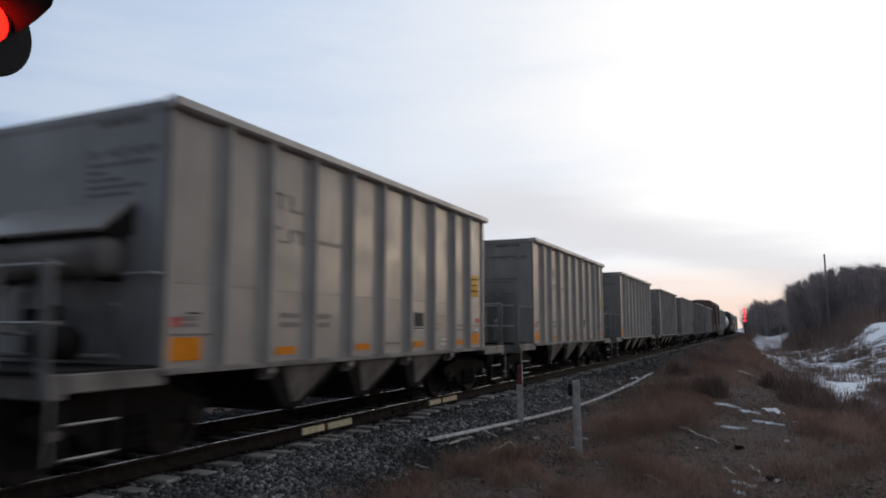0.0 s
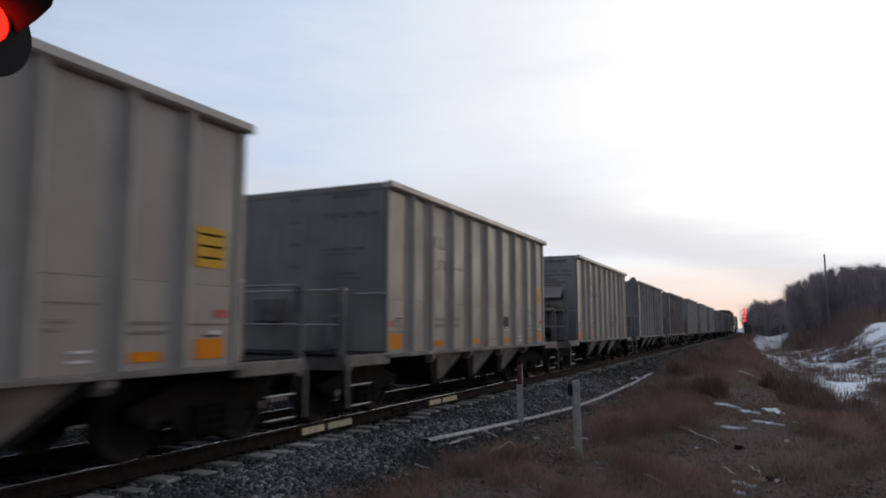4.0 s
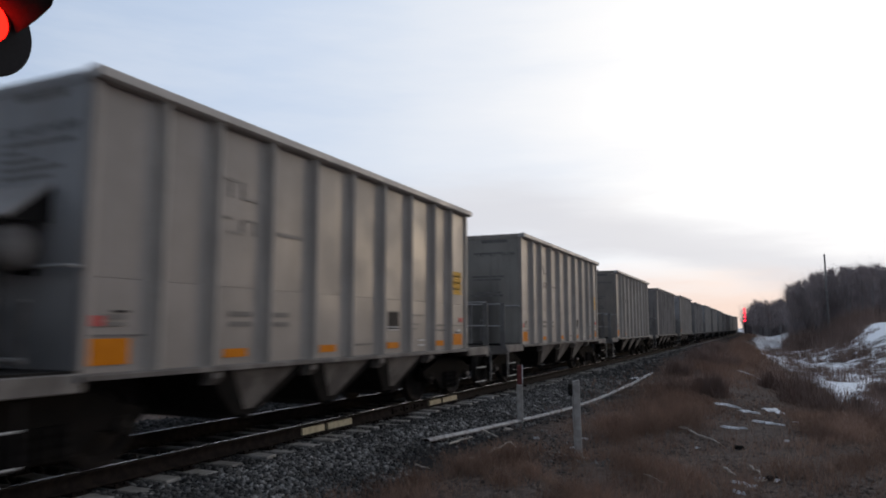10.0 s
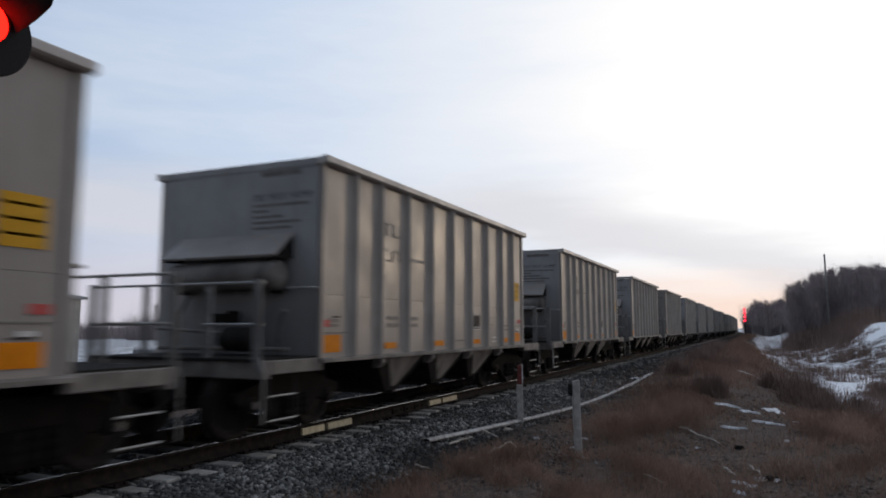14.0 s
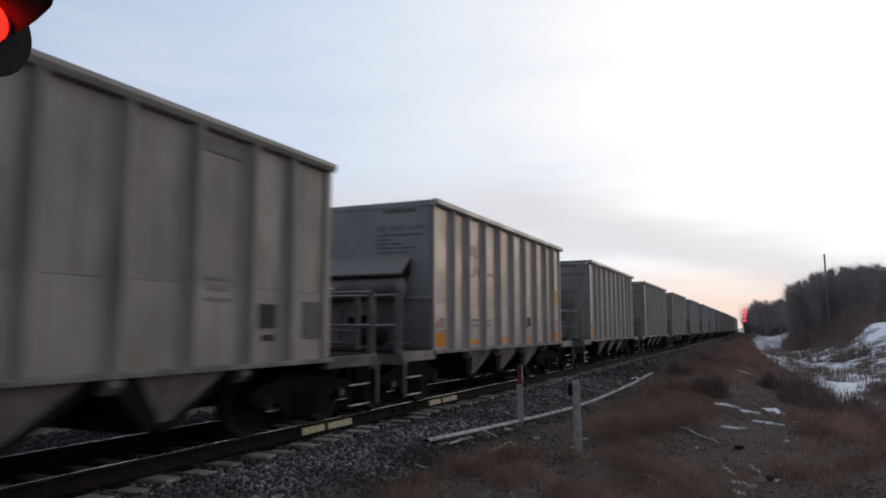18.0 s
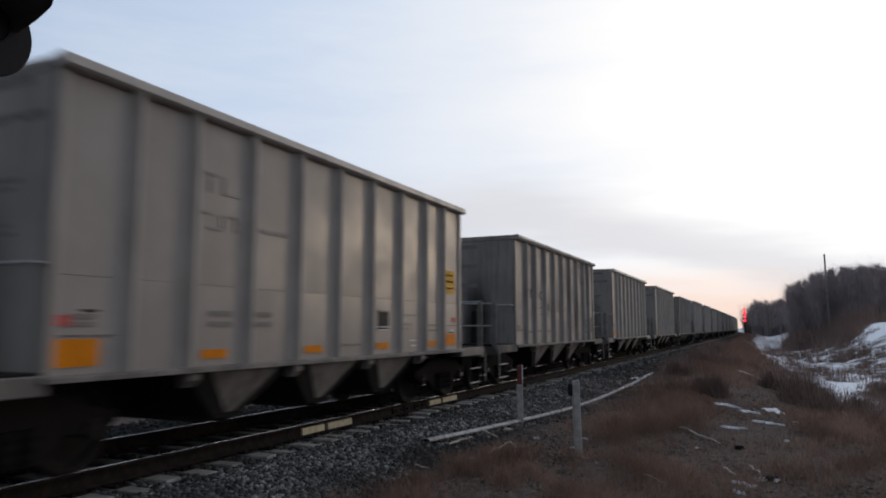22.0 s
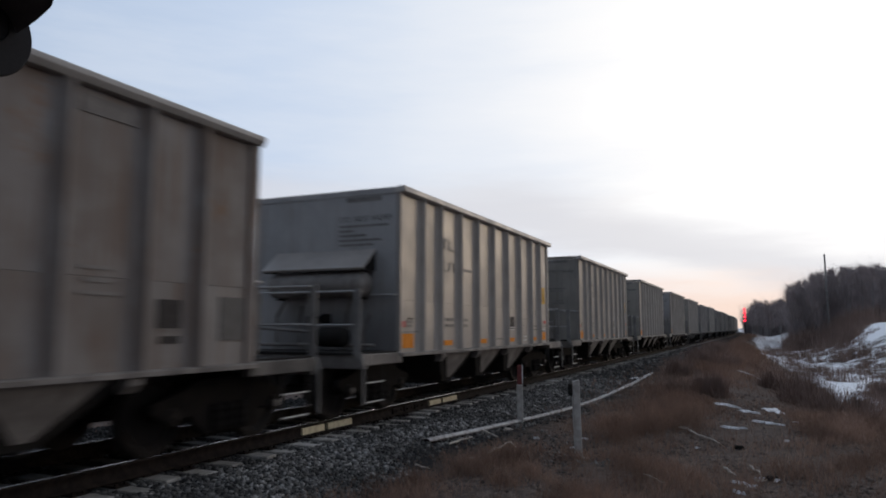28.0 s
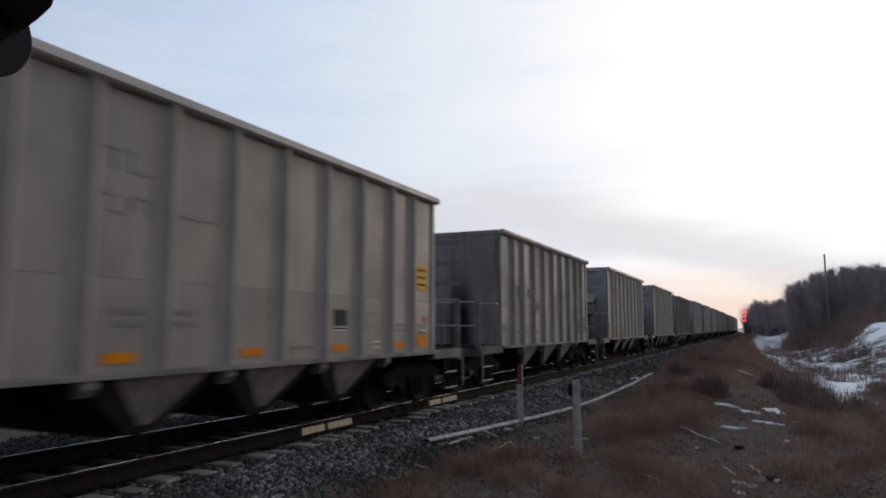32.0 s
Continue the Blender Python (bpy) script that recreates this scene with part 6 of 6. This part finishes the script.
def crossing_signal():
    x, y, z = LAMP_AT
    g = ground_at(x, y - 0.55)
    sig = thing("crossing_signal", "flashing red level crossing signal on a mast", "signal", m=pose(x, y, z))
    turn = pose(0, 0, 0, 0, 90, 0)
    bm = bmesh.new()
    tube(bm, (-0.25, -0.62, g - z - 0.2), (-0.25, -0.62, 1.2), 0.055, 14)
    part("mast", bm, HUTROOF, sig)
    bm = bmesh.new()
    tube(bm, (-0.25, -1.3, 0.0), (-0.25, 0.02, 0.0), 0.03, 10)
    part("crossarm", bm, UNDER, sig)
    # a round black background with an opening for the lens
    bm = bmesh.new()
    n = 48
    rings = [[bm.verts.new(Vector((s, r * math.cos(a), r * math.sin(a) + (LENS_UP if r < 0.2 else 0.0)))) for a in (2 * math.pi * i / n for i in range(n))] for r, s in ((0.112, 0.0), (0.236, 0.0), (0.246, -0.012), (0.236, -0.014), (0.112, -0.014))]
    for u, w in zip(rings, rings[1:] + rings[:1]):
        for i in range(n):
            bm.faces.new((u[i], u[(i + 1) % n], w[(i + 1) % n], w[i]))
    part("background_disc", bm, LAMPBLACK, sig, "round black background disc")
    bm = bmesh.new()
    lathe(bm, [(0.15, -0.03), (0.16, -0.14), (0.10, -0.20), (0.03, -0.21)], 24, turn)
    part("housing", bm, LAMPBLACK, sig)
    bm = bmesh.new()
    lathe(bm, [(0.126, -0.027), (0.124, -0.024), (0.08, -0.022), (0.02, -0.021)], 32, Matrix.Translation((0, 0, LENS_UP)) @ turn)
    part("lit_lens", bm, RED_NEAR, sig, "glowing red lens")
    # the visor: most of a tube, open below, its mouth cut on a slant
    bm = bmesh.new()
    rows = []
    for layer in (0.145, 0.149):
        row = []
        for i in range(33):
            a = radians(12 + 156 * i / 32)
            reach = visor_reach(min(math.degrees(a), 180 - math.degrees(a)))
            c, s = math.cos(a) * layer, math.sin(a) * layer
            row.append((bm.verts.new((0.001, c, s)), bm.verts.new((reach, c * 1.02, s * 1.02))))
        rows.append(row)
    for row in rows:
        for a, b in zip(row, row[1:]):
            bm.faces.new((a[0], b[0], b[1], a[1]))
    for i in range(32):
        bm.faces.new((rows[0][i][1], rows[0][i + 1][1], rows[1][i + 1][1], rows[1][i][1]))
    part("visor", bm, VISOR, sig, "black sheet visor", smooth=True)
    # an added shutter, not a signal part: it hides the always lit lens
    bm = bmesh.new()
    lathe(bm, [(0.165, -0.001), (0.165, 0.001)], 32, Matrix.Translation((0, 0, -0.20)) @ turn)
    box(bm, -0.001, 0.001, -0.02, 0.02, -0.08, 0.02)
    return part("shutter", bm, LAMPBLACK, sig, "dark added shutter that covers the lens between flashes", m=pose(*SHUTTER_AT))


LAMPBLACK = material("matt_black_signal_paint", ((0.016, 0.016, 0.018), (0.022, 0.021, 0.023)), 9.0, (0.75, 0.9), bump=0.05, spec=0.15)
# lighter than LAMPBLACK: part of the lamp's glow inside is put into the colour
VISOR = material("glow_lightened_visor", ((0.055, 0.05, 0.052), (0.075, 0.068, 0.07)), 9.0, (0.6, 0.8), bump=0.05, spec=0.2)
RED_NEAR = glowing("red_lamp", (1.0, 0.0075, 0.004), 6.0)
shutter = crossing_signal()


# ---- what moves ----
def travelled(t):
    """Metres that the train has gone at t seconds."""
    return 14.2566 * t - 0.017637 * t * t + 0.000378 * t ** 3


def motions():
    for car, s in train:
        walk(car, [(t, on_track(s + travelled(t))) for t in range(0, 33)])
    # the added shutter swings aside for each flash, in place of switching the lamp
    rows, t = [(0.0, pose(*SHUTTER_AT, SHUTTER_OPEN)), (0.28, pose(*SHUTTER_AT, SHUTTER_OPEN))], 0.865
    while t < 32.0:
        rows += [(t - 0.556, pose(*SHUTTER_AT)), (t - 0.033, pose(*SHUTTER_AT)), (t, pose(*SHUTTER_AT, SHUTTER_OPEN)), (t + 0.387, pose(*SHUTTER_AT, SHUTTER_OPEN))]
        t += 0.985
    rows = [r for r in rows if r[0] < 32.0] + [(32.0, pose(*SHUTTER_AT))]
    walk(shutter, rows)
    # the wheels all turn alike: one set of keys, shared by every axle
    sets = [o for car, s in train for o in car.children_recursive if o.name.startswith("wheelset")]
    steps = int(travelled(32.0) / 0.458 / radians(72)) + 1
    rows = [(32.0 * i / steps, pose(0, 0, 0, -math.degrees(travelled(32.0 * i / steps) / 0.458) % 360.0)) for i in range(steps + 1)]
    walk(sets[0], rows)
    first = sets[0].animation_data
    for ob in sets[1:]:
        ob.rotation_mode = "QUATERNION"
        ob.animation_data_create()
        ob.animation_data.action = first.action
        ob.animation_data.action_slot = first.action_slot


motions()
